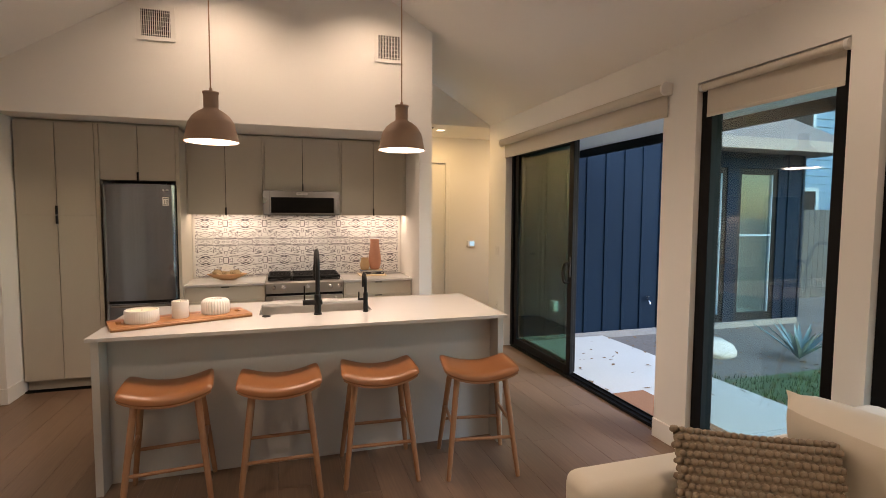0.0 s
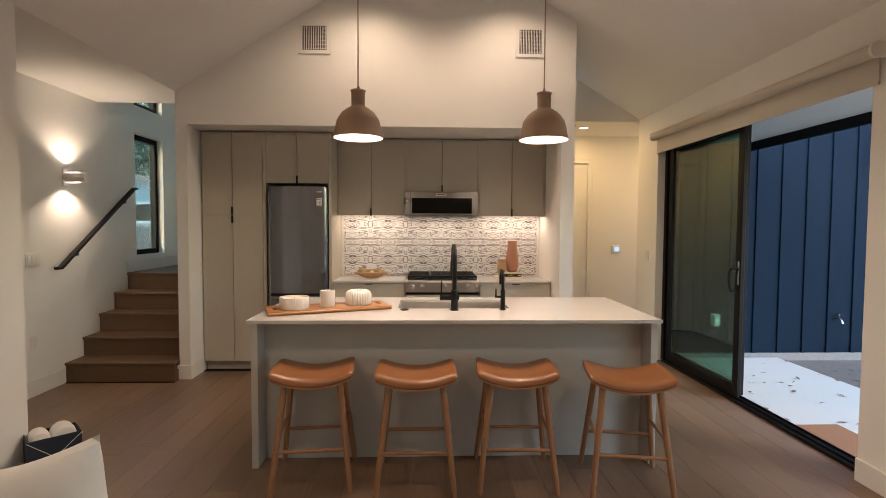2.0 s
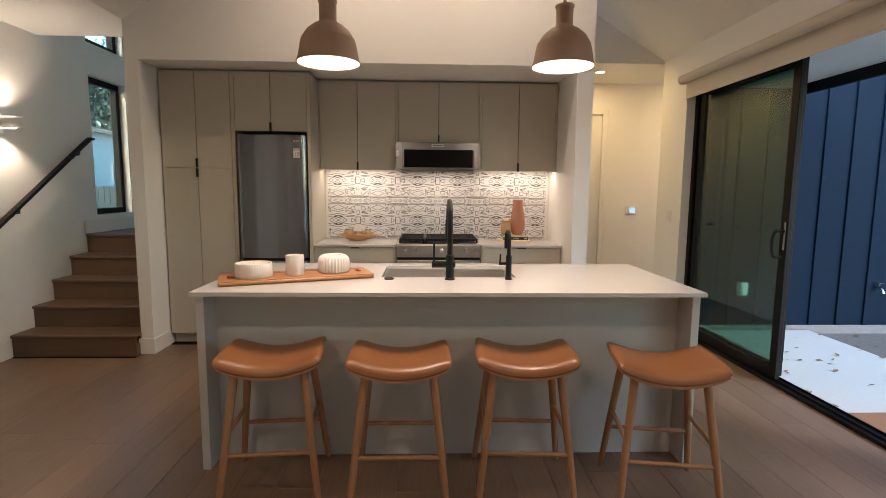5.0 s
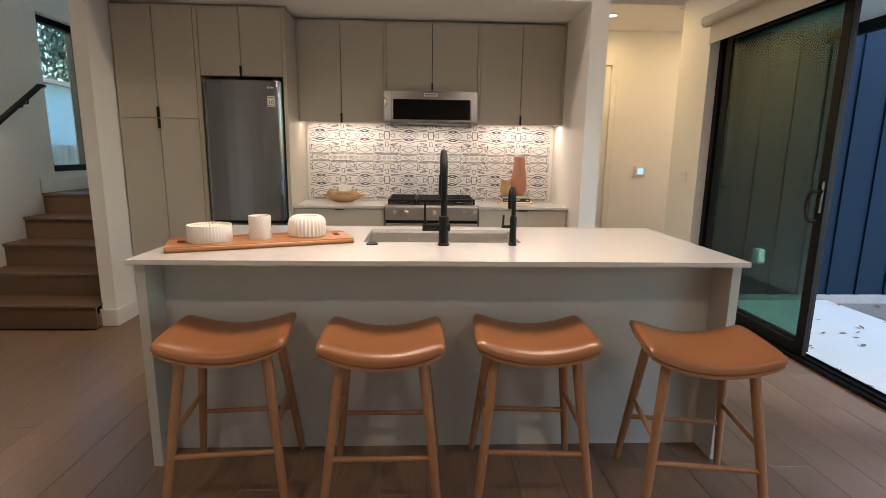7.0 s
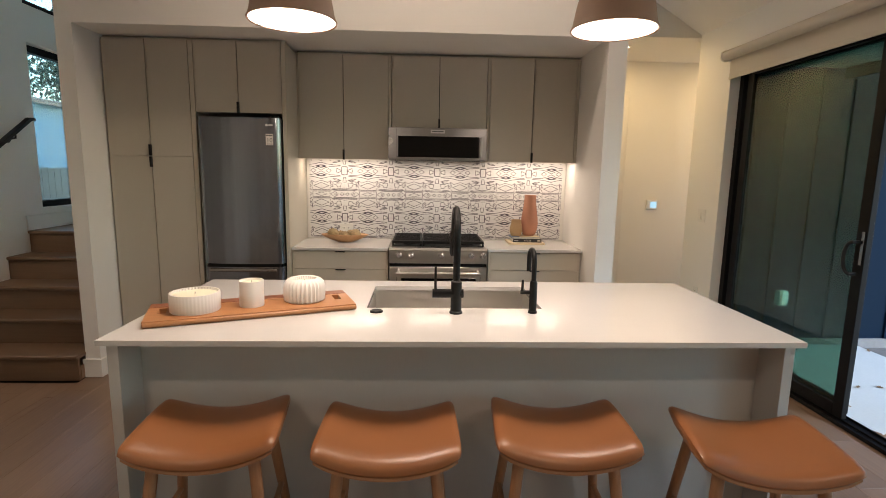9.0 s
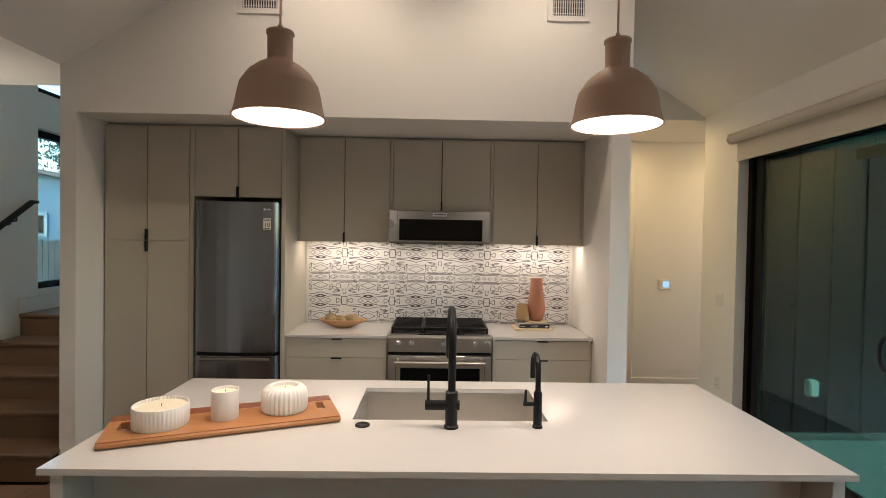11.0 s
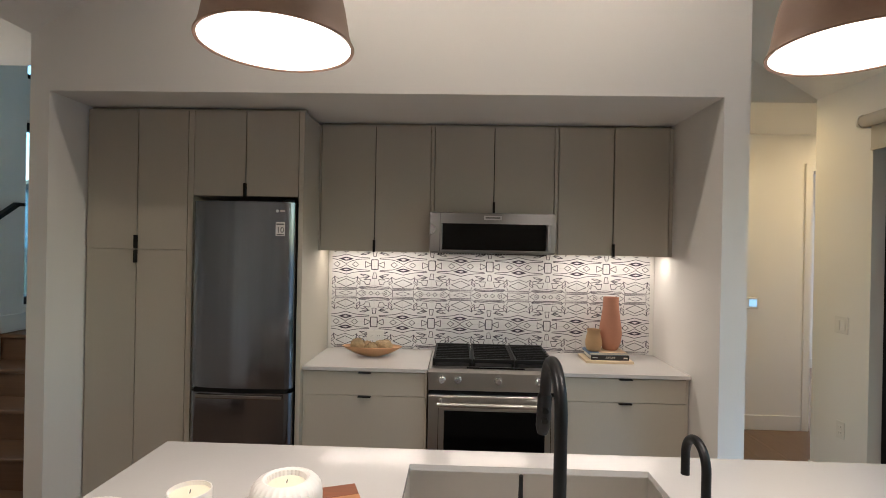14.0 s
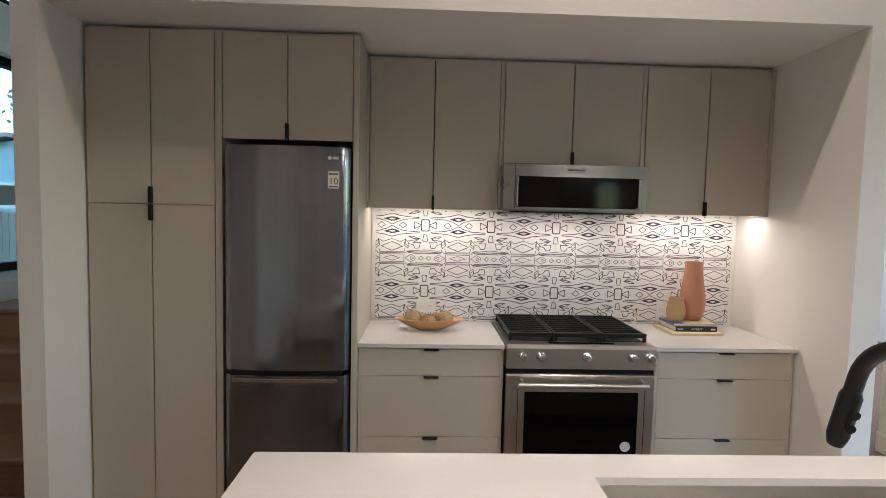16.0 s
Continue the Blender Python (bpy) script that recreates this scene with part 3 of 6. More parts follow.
for f in (0.2, 0.86):
    p = ra.lerp(rb, f)
    bm = bmesh.new()
    tube(bm, [p - Vector((0, 0, 0.01)), p - Vector((0, -0.0, 0.055)), Vector((LWX + 0.006, p.y, p.z - 0.065))], 0.008, 10)
    disc_x(bm, LWX, p.y, p.z - 0.065, 0.03, 0.007, "x", 20)
    part("bracket", bm, BLACK, rail, smooth=True)

sconce = thing("wall_sconce", (LWX, 7.15, 1.9), "white tube wall sconce lit upward and downward", "wall lamp")
part("back_plate", boxes((LWX + 0.001, LWX + 0.016, 7.115, 7.185, 1.83, 2.0), bevel=0.004, seg=2), SCONCE, sconce, "white back plate")
bm = bmesh.new()
tube(bm, [(LWX + 0.016, 7.15, 1.915), (LWX + 0.19, 7.15, 1.915), (LWX + 0.2, 7.15, 1.915)], [0.044, 0.044, 0.038], 28)
part("body", bm, SCONCE, sconce, "white cylinder", smooth=True)
for zz in (1.868, 1.958):
    part("lens", boxes((LWX + 0.03, LWX + 0.14, 7.144, 7.156, zz, zz + 0.004)), LAMPLENS, sconce, "glowing lens")


# ---- switches, outlets, thermostat ----
def plate(name, loc, normal, w, h, gangs, label, category, kind_of="switch"):
    """A wall plate at loc; normal is 'x', '-x' or '-y'."""
    th = thing(name, loc, label, category, "wall plates")

    def b(u0, u1, d0, d1, z0, z1, bev):
        x, y, z = loc
        if normal == "x":
            return boxes((x + d0, x + d1, y + u0, y + u1, z + z0, z + z1), bevel=bev)
        if normal == "-x":
            return boxes((x - d1, x - d0, y + u0, y + u1, z + z0, z + z1), bevel=bev)
        return boxes((x + u0, x + u1, y - d1, y - d0, z + z0, z + z1), bevel=bev)

    part("cover_plate", b(-w / 2, w / 2, 0, 0.006, -h / 2, h / 2, 0.002), PLASTIC, th)
    for g in range(gangs):
        u = (g - (gangs - 1) / 2) * 0.046
        if kind_of == "switch":
            part("rocker", b(u - 0.016, u + 0.016, 0.006, 0.010, -0.033, 0.033, 0.001), TRIM, th)
        else:
            for zz in (-0.02, 0.02):
                part("socket", b(u - 0.016, u + 0.016, 0.006, 0.008, zz - 0.014, zz + 0.014, 0.001), TRIM, th)
                part("slot", b(u - 0.007, u - 0.005, 0.008, 0.0085, zz - 0.005, zz + 0.005, 0), DARK, th)
                part("slot", b(u + 0.005, u + 0.007, 0.008, 0.0085, zz - 0.005, zz + 0.005, 0), DARK, th)
    return th


plate("light_switch", (LWX, 6.735, 1.175), "x", 0.165, 0.115, 3, "white three gang rocker switch plate on the stair wall", "light switch")
plate("wall_outlet", (LWX, 6.72, 0.46), "x", 0.072, 0.115, 1, "white wall outlet low on the stair wall", "outlet", "outlet")
plate("light_switch", (RX0, 8.02, 1.158), "-x", 0.118, 0.115, 2, "white double rocker switch plate beside the patio door", "light switch")
plate("wall_outlet", (RX0, 8.01, 0.455), "-x", 0.072, 0.115, 1, "white wall outlet beside the patio door", "outlet", "outlet")
plate("wall_outlet", (-0.14, 8.047, 0.985), "-y", 0.118, 0.115, 2, "white double outlet on the tiled backsplash", "outlet", "outlet")
plate("wall_outlet", (1.325, 8.047, 0.99), "-y", 0.072, 0.115, 1, "white outlet on the tiled backsplash", "outlet", "outlet")
th = thing("thermostat", (3.13, 9.31, 1.17), "white thermostat with a glowing blue screen", "thermostat")
part("housing", boxes((3.075, 3.205, 9.288, 9.31, 1.115, 1.225), bevel=0.008, seg=2), PLASTIC, th)
part("screen", boxes((3.117, 3.187, 9.2845, 9.289, 1.14, 1.205)), SCREEN, th, "glowing blue screen")

# ---- kitchen: tall units ----
TY = 7.45


def unit_doors(parent, rows, y, gap=0.0029, thick=0.019):
    made = []
    for x, z0, z1 in sorted({(r[1], r[2], r[3]) for r in rows if any(q[0] == r[1] and q[2] == r[2] for q in rows)}):
        part("seam", boxes((x - 0.008, x + 0.008, y + thick + 0.0002, y + thick + 0.0008, z0 + 0.004, z1 - 0.004)), DARK, parent)
    for x0, x1, z0, z1 in rows:
        made.append(part("door", boxes((x0 + gap, x1 - gap, y, y + thick, z0 + 0.0018, z1 - 0.0018), bevel=0.0010), CAB, parent))
    return made


def tab_pull(parent, x0, x1, y, z0, z1, depth=0.022):
    return part("handle", boxes((x0, x1, y - depth, y + 0.001, z0, z1), bevel=0.0015), BLACK, parent, "matte black tab pull")


pantry = thing("pantry_cabinet", (-1.47, 7.75, 0), "tall greige pantry cabinet with four flat doors", "cabinet", "kitchen cabinets")
part("body", boxes((-1.765, -1.163, TY + 0.02, ALC_B - 0.004, 0.10, 2.402)), CAB, pantry)
part("toe_kick", boxes((-1.765, -1.13, TY + 0.07, TY + 0.09, 0.001, 0.10)), CAB, pantry)
d = unit_doors(pantry, [(-1.765, -1.463, 1.582, 2.402), (-1.463, -1.163, 1.582, 2.402), (-1.765, -1.463, 0.10, 1.582), (-1.463, -1.163, 0.10, 1.582)], TY)
tab_pull(d[1], -1.470, -1.456, TY, 1.586, 1.665)
tab_pull(d[3], -1.470, -1.456, TY, 1.503, 1.579)
fcab = thing("fridge_cabinet", (-0.81, 7.75, 0), "greige cabinet with two doors framing the refrigerator", "cabinet", "kitchen cabinets")
part("body", boxes((-1.128, -0.507, TY + 0.02, ALC_B - 0.004, 1.905, 2.402)), CAB, fcab)
part("filler", boxes((-1.161, -1.129, TY, ALC_B - 0.004, 0.001, 2.402), bevel=0.001), CAB, fcab)
part("end_panel", boxes((-0.506, -0.478, TY - 0.002, ALC_B - 0.004, 0.001, 2.402), bevel=0.001), CAB, fcab)
d = unit_doors(fcab, [(-1.128, -0.820, 1.902, 2.402), (-0.820, -0.507, 1.902, 2.402)], TY)
tab_pull(d[1], -0.827, -0.813, TY, 1.897, 1.978)

# refrigerator, doors with rounded fronts
fr = thing("refrigerator", (-0.81, 7.7, 0), "stainless steel bottom freezer refrigerator", "refrigerator")
FX0, FX1 = -1.100, -0.513
part("body", boxes((FX0 + 0.004, FX1 - 0.004, 7.465, 8.03, 0.03, 1.868), bevel=0.004), DARK, fr, "dark grey cabinet sides")


def bowed_door(z0, z1):
    bm = bmesh.new()
    n = 56
    prof = []
    for i in range(n + 1):
        u = i / n
        x = FX0 + (FX1 - FX0) * u
        edge = min(u, 1 - u) * (FX1 - FX0)
        y = 7.392 - 0.020 * math.sin(math.pi * u) + (0.02 * (1 - edge / 0.03) ** 2 if edge < 0.03 else 0)
        y += 0.00035 * math.sin(17 * u + 1) + 0.00022 * math.sin(41 * u)
        prof.append((x, y))
    prof += [(FX1, 7.452), (FX0, 7.452)]
    a = [bm.verts.new((x, y, z0)) for x, y in prof]
    b = [bm.verts.new((x, y, z1)) for x, y in prof]
    bm.faces.new(a[::-1])
    bm.faces.new(b)
    for i in range(len(prof)):
        j = (i + 1) % len(prof)
        bm.faces.new((a[i], a[j], b[j], b[i]))
    bmesh.ops.recalc_face_normals(bm, faces=bm.faces)
    return bm


upper = part("door", bowed_door(0.800, 1.866), STEEL, fr, "stainless steel fridge door", smooth=True)
lower = part("door", bowed_door(0.05, 0.775), STEEL, fr, "stainless steel freezer door", smooth=True)
part("handle", boxes((FX0 + 0.045, FX1 - 0.045, 7.366, 7.386, 0.741, 0.765), bevel=0.005, seg=2), STEELH, lower, "recessed pull bar")
part("handle_recess", boxes((FX0 + 0.03, FX1 - 0.03, 7.380, 7.45, 0.7752, 0.7998)), DARK, fr)
part("hinge_cover", boxes((FX1 - 0.07, FX1 - 0.01, 7.42, 7.5, 1.8665, 1.885), bevel=0.003), DARK, upper)
part("warranty_sticker", boxes((-0.613, -0.560, 7.3812, 7.3832, 1.673, 1.753), bevel=0.0006), PLASTIC, upper, "white square sticker reading 10")
part("brand_mark", tube(bmesh.new(), [(-0.605, 7.3815, 1.815), (-0.605, 7.3840, 1.815)], 0.009, 20), SILVERINK, upper, "small round silver brand mark")
part("brand_bar", boxes((-0.590, -0.562, 7.3822, 7.3850, 1.809, 1.821)), SILVERINK, upper)


def words(text, parent, name, mat, x, y, z, size, depth=0.0004, face="-y", align="CENTER"):
    cu = bpy.data.curves.new(name, "FONT")
    cu.body, cu.size, cu.extrude, cu.align_x, cu.align_y = text, size, depth, align, "CENTER"
    tmp = bpy.data.objects.new(name, cu)
    scene.collection.objects.link(tmp)
    bpy.context.view_layer.update()
    me = bpy.data.meshes.new_from_object(tmp.evaluated_get(bpy.context.evaluated_depsgraph_get()))
    bpy.data.objects.remove(tmp)
    me.materials.clear()
    me.materials.append(mat)
    me.transform(pose(0, 0, 0, 90, 0, 0))
    me.transform(Matrix.Translation(Vector((x, y, z)) - base_of(parent)))
    ob = new(name, me)
    ob.parent = parent
    return ob


words("10", upper, "sticker_number", GREYINK, -0.5865, 7.3808, 1.706, 0.044)
part("sticker_line", boxes((-0.609, -0.564, 7.3806, 7.3813, 1.737, 1.744)), GREYINK, upper)
part("sticker_line", boxes((-0.607, -0.566, 7.3806, 7.3813, 1.679, 1.684)), GREYINK, upper)

# ---- kitchen: upper units ----
UY, UZ0, UZ1 = 7.772, 1.592, 2.402
for name, x0, xm, x1, z0, pull, label in (("wall_cabinet", -0.465, -0.114, 0.243, UZ0, -0.114, "greige wall cabinet with two flat doors"),
                                          ("wall_cabinet", 0.267, 0.648, 1.030, 1.846, 0.648, "short greige wall cabinet above the microwave"),
                                          ("wall_cabinet", 1.055, 1.405, 1.752, UZ0, 1.405, "greige wall cabinet with two flat doors")):
    uc = thing(name, ((x0 + x1) / 2, 7.9, z0), label, "cabinet", "kitchen cabinets")
    part("body", boxes((x0, x1, UY + 0.02, ALC_B - 0.004, z0 + 0.03, UZ1)), CAB, uc)
    d = unit_doors(uc, [(x0, xm, z0, UZ1), (xm, x1, z0, UZ1)], UY)
    tab_pull(d[0], pull - 0.007, pull + 0.007, UY, z0 - 0.004, z0 + 0.075)
for x0, x1, z0 in ((0.2445, 0.2655, UZ0), (1.0315, 1.0535, UZ0), (1.7535, ALC_R - 0.002, UZ0), (-0.4775, -0.4665, UZ0)):
    solo("cabinet_filler", boxes((x0, x1, UY + 0.002, ALC_B - 0.004, z0, UZ1), bevel=0.001), CAB, "greige filler strip between wall cabinets", "cabinet filler", "cabinet fillers")
solo("cabinet_scribe", boxes((-0.476, ALC_R - 0.002, UY + 0.045, UY + 0.06, UZ1 + 0.0015, ALC_Z - 0.002), (ALC_L + 0.002, -0.480, TY + 0.045, TY + 0.06, UZ1 + 0.0015, ALC_Z - 0.002)), CAB,
     "greige scribe strip between cabinets and ceiling", "trim", kind="structure")
for x0, x1 in ((-0.44, 0.22), (1.08, 1.74)):
    ls = thing("light_strip", ((x0 + x1) / 2, 7.93, 1.6), "lit strip lamp under a wall cabinet", "under cabinet light", "under cabinet lights")
    part("channel", boxes((x0, x1, 7.865, 7.895, 1.614, 1.6218)), STEELH, ls)
    part("diffuser", boxes((x0 + 0.003, x1 - 0.003, 7.868, 7.892, 1.609, 1.6138)), STRIP, ls, "glowing diffuser")

# microwave hood
mw = thing("microwave_hood", (0.645, 7.8, 1.585), "stainless steel low profile microwave hood", "microwave")
MX0, MX1, MZ0, MZ1, MY = 0.250, 1.020, 1.588, 1.843, 7.625
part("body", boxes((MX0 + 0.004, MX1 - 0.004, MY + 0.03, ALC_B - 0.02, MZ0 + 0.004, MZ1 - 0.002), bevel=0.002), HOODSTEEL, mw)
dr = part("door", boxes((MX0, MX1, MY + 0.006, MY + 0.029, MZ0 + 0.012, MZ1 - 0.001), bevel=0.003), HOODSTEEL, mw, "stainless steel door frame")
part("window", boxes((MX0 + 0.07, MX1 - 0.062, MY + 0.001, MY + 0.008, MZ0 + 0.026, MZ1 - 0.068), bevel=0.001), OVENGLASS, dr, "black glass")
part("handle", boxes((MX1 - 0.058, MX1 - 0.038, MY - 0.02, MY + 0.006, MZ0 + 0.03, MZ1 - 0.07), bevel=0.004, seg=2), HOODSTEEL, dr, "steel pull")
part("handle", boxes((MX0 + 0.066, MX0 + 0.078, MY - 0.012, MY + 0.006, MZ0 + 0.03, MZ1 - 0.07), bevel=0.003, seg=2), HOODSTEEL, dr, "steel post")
part("seam", boxes((MX0 + 0.062, MX0 + 0.064, MY + 0.0045, MY + 0.006, MZ0 + 0.014, MZ1 - 0.003)), DARK, dr)
part("badge", boxes((0.58, 0.69, MY + 0.003, MY + 0.006, MZ1 - 0.044, MZ1 - 0.018), bevel=0.001), SILVERINK, dr, "silver badge")
part("badge_bar", boxes((0.59, 0.68, MY + 0.002, MY + 0.003, MZ1 - 0.035, MZ1 - 0.027)), GREYINK, dr)
part("vent_grille", boxes(*[(MX0 + 0.05 + 0.017 * k, MX0 + 0.058 + 0.017 * k, MY + 0.04, MY + 0.10, MZ0 - 0.002, MZ0 + 0.004) for k in range(40)]), DARK, mw, "dark vent slots")

# ---- kitchen: base units, worktop and range ----
CY, BF = 7.475, 7.495
for name, x0, x1 in (("base_cabinet", -0.474, 0.258), ("base_cabinet", 1.040, 1.770)):
    bc = thing(name, ((x0 + x1) / 2, 7.75, 0), "greige base cabinet with three flat drawers", "cabinet", "kitchen cabinets")
    a, b = (x0 + 0.012, x1 - 0.012) if x0 < 0 else (x0 + 0.018, x1 - 0.012)
    part("body", boxes((x0, x1, BF + 0.02, ALC_B - 0.004, 0.10, 0.889)), CAB, bc)
    part("toe_kick", boxes((x0, x1, BF + 0.07, BF + 0.085, 0.001, 0.0995)), CAB, bc)
    part("stile", boxes((x0, a - 0.001, BF, BF + 0.019, 0.10, 0.889)), CAB, bc)
    part("stile", boxes((b + 0.001, x1, BF, BF + 0.019, 0.10, 0.889)), CAB, bc)
    for z0, z1 in ((0.747, 0.885), (0.431, 0.744), (0.104, 0.428)):
        dw = part("drawer_front", boxes((a, b, BF, BF + 0.019, z0, z1), bevel=0.0012), CAB, bc)
        xm = (a + b) / 2
        tab_pull(dw, xm - 0.038, xm + 0.038, BF, z1 - 0.006, z1 + 0.001, 0.02)
solo("worktop", boxes((-0.476, 0.262, CY, 8.047, 0.892, 0.915), bevel=0.002), QUARTZ, "white quartz worktop beside the range", "worktop", "worktops")
solo("worktop", boxes((1.034, ALC_R - 0.002, CY, 8.047, 0.892, 0.915), bevel=0.002), QUARTZ, "white quartz worktop beside the range", "worktop", "worktops")

rg = thing("gas_range", (0.648, 7.75, 0), "stainless steel slide in gas range with five burners", "range")
GX0, GX1 = 0.268, 1.028
part("body", boxes((GX0 + 0.002, GX1 - 0.002, 7.45, 8.04, 0.03, 0.80)), DARK, rg, "dark sides")
bm = bmesh.new()
prism(bm, [(7.408, 0.802), (7.445, 0.802), (8.04, 0.802), (8.04, 0.921), (7.43, 0.921), (7.405, 0.905)], GX0, GX1)
bmesh.ops.transform(bm, matrix=Matrix(((0, 1, 0, 0), (1, 0, 0, 0), (0, 0, 1, 0), (0, 0, 0, 1))), verts=bm.verts)
bmesh.ops.recalc_face_normals(bm, faces=bm.faces)
part("control_panel", bm, RSTEEL, rg, "stainless steel cooktop and control panel")
part("cooktop_well", boxes((GX0 + 0.03, GX1 - 0.03, 7.51, 8.02, 0.9212, 0.924), bevel=0.001), IRON, rg, "black cooktop")
part("touch_strip", boxes((0.49, 0.83, 7.452, 7.482, 0.9212, 0.9225)), OVENGLASS, rg)
for kx in (0.346, 0.440, 0.671, 0.903, 0.998 - 0.004):
    bm = bmesh.new()
    tube(bm, [(kx, 7.408, 0.866), (kx, 7.400, 0.866)], [0.024, 0.023], 24)
    tube(bm, [(kx, 7.400, 0.866), (kx, 7.372, 0.866), (kx, 7.366, 0.866)], [0.021, 0.019, 0.014], 24)
    box(bm, kx - 0.003, kx + 0.003, 7.362, 7.372, 0.862, 0.886, 0.001)
    part("knob", bm, CHROME, rg, "polished chrome knob", smooth=True)
# burners and grates
for bx, by, r in ((0.42, 7.64, 0.04), (0.42, 7.88, 0.034), (0.648, 7.76, 0.05), (0.876, 7.64, 0.045), (0.876, 7.88, 0.034)):
    bm = lathe(bmesh.new(), [(0, 0.924), (r * 1.35, 0.924), (r * 1.35, 0.932), (r, 0.934), (r, 0.944), (r * 0.9, 0.947), (0, 0.947)], bx, by, 0, 24)
    part("burner", bm, IRON, rg, "black burner cap", smooth=True)
    bm = lathe(bmesh.new(), [(r * 1.05, 0.9335), (r * 1.3, 0.9335), (r * 1.3, 0.938), (r * 1.05, 0.938)], bx, by, 0, 24)
    part("burner_ring", bm, CHROME, rg, "steel burner ring")
for gx0, gx1 in ((GX0 + 0.02, 0.520), (0.526, 0.770), (0.776, GX1 - 0.02)):
    bm = bmesh.new()
    box(bm, gx0, gx1, 7.492, 7.512, 0.945, 0.968, 0.003)
    box(bm, gx0, gx1, 8.005, 8.025, 0.945, 0.968, 0.003)
    box(bm, gx0, gx0 + 0.012, 7.512, 8.005, 0.948, 0.966, 0.002)
    box(bm, gx1 - 0.012, gx1, 7.512, 8.005, 0.948, 0.966, 0.002)
    for k in range(8):
        yy = 7.553 + k * 0.057
        box(bm, gx0 + 0.012, gx1 - 0.012, yy, yy + 0.009, 0.952, 0.966, 0.002)
    for xx in (gx0, gx1 - 0.015):
        for yy in (7.494, 8.008):
            box(bm, xx, xx + 0.015, yy, yy + 0.015, 0.924, 0.9455)
    part("grate", bm, IRON, rg, "black cast iron grate")
part("vent_gap", boxes((GX0 + 0.004, GX1 - 0.004, 7.43, 7.46, 0.775, 0.8018)), DARK, rg)
od = part("oven_door", boxes((GX0 + 0.002, GX1 - 0.002, 7.408, 7.448, 0.19, 0.773), bevel=0.004), RSTEEL, rg, "stainless steel oven door")
part("oven_window", boxes((GX0 + 0.095, GX1 - 0.085, 7.4045, 7.4085, 0.27, 0.685), bevel=0.001), OVENGLASS, od, "black oven glass")
part("window_edge", boxes((GX0 + 0.06, GX0 + 0.063, 7.406, 7.4085, 0.26, 0.70)), DARK, od)
part("window_edge", boxes((GX1 - 0.053, GX1 - 0.05, 7.406, 7.4085, 0.26, 0.70)), DARK, od)
bm = bmesh.new()
tube(bm, [(GX0 + 0.055, 7.352, 0.733), (GX1 - 0.055, 7.352, 0.733)], 0.0125, 16)
for xx in (GX0 + 0.075, GX1 - 0.075):
    tube(bm, [(xx, 7.41, 0.748), (xx, 7.352, 0.733)], 0.009, 12)
part("handle", bm, RSTEEL, od, "round steel bar handle", smooth=True)
bm = bmesh.new()
disc_x(bm, 0.885, 7.4045, 0.405, 0.026, -0.002, "y", 28)
part("badge", bm, SILVERINK, od, "round silver badge")
rg.scale.y, rg.location.y = 0.93, 7.772
part("drawer", boxes((GX0 + 0.002, GX1 - 0.002, 7.412, 7.448, 0.04, 0.183), bevel=0.003), RSTEEL, rg, "steel warming drawer")

# ---- island ----
IX0, IX1, IY0, IY1 = -0.593, 1.922, 5.316, 6.306
SX0, SX1, SY0, SY1 = 0.284, 1.053, 5.757, 6.183
isl = thing("kitchen_island", (0.668, 5.9, 0), "greige island cabinet with end panels and a recessed knee panel", "kitchen island")
part("end_panel", boxes((IX0 + 0.015, IX0 + 0.055, IY0 + 0.034, IY1 - 0.01, 0.001, 0.8945), bevel=0.0015), ISLE, isl)
part("end_panel", boxes((IX1 - 0.055, IX1 - 0.015, IY0 + 0.034, IY1 - 0.01, 0.001, 0.8945), bevel=0.0015), ISLE, isl)
part("knee_panel", boxes((IX0 + 0.0555, IX1 - 0.0555, 5.488, 5.508, 0.001, 0.8945)), ISLE, isl)
part("cabinet_body", boxes((IX0 + 0.0555, SX0 - 0.03, 5.509, IY1 - 0.032, 0.10, 0.893), (SX1 + 0.03, IX1 - 0.0555, 5.509, IY1 - 0.032, 0.10, 0.893), (SX0 - 0.03, SX1 + 0.03, 5.509, IY1 - 0.032, 0.10, 0.62)), ISLE, isl)
for k in range(4):
    a = IX0 + 0.06 + k * 0.60
    part("door", boxes((a, a + 0.596, IY1 - 0.031, IY1 - 0.012, 0.104, 0.885), bevel=0.0012), ISLE, isl)
part("outlet", boxes((IX1 - 0.0558, IX1 - 0.0552, 5.42, 5.425, 0.5, 0.505)), DARK, isl)
bm = boxes((IX0, SX0, IY0, IY1, 0.895, 0.915), (SX1, IX1, IY0, IY1, 0.895, 0.915), (SX0, SX1, IY0, SY0, 0.895, 0.915), (SX0, SX1, SY1, IY1, 0.895, 0.915))
bmesh.ops.remove_doubles(bm, verts=bm.verts, dist=1e-5)
cut = [f for f in bm.faces if len({round(v.co.x, 4) for v in f.verts}) == 1 and round(f.calc_center_median().x, 3) in (round(SX0, 3), round(SX1, 3))]
bmesh.ops.delete(bm, geom=[f for f in cut if not SY0 < f.calc_center_median().y < SY1], context="FACES")
solo("island_worktop", bm, QUARTZ, "white quartz island worktop with a sink cut out", "worktop", "worktops")
# sink
sk = thing("sink", (0.663, 5.98, 0.68), "undermount stainless steel sink", "sink")
D = 0.67
bm = bmesh.new()
loops = []
for g, z in ((0.004, 0.8948), (0.004, D - 0.004), (0.0, 0.8948), (-0.004, D + 0.02), (-0.02, D)):
    loops.append([bm.verts.new(p) for p in ((SX0 - g, SY0 - g, z), (SX1 + g, SY0 - g, z), (SX1 + g, SY1 + g, z), (SX0 - g, SY1 + g, z))])
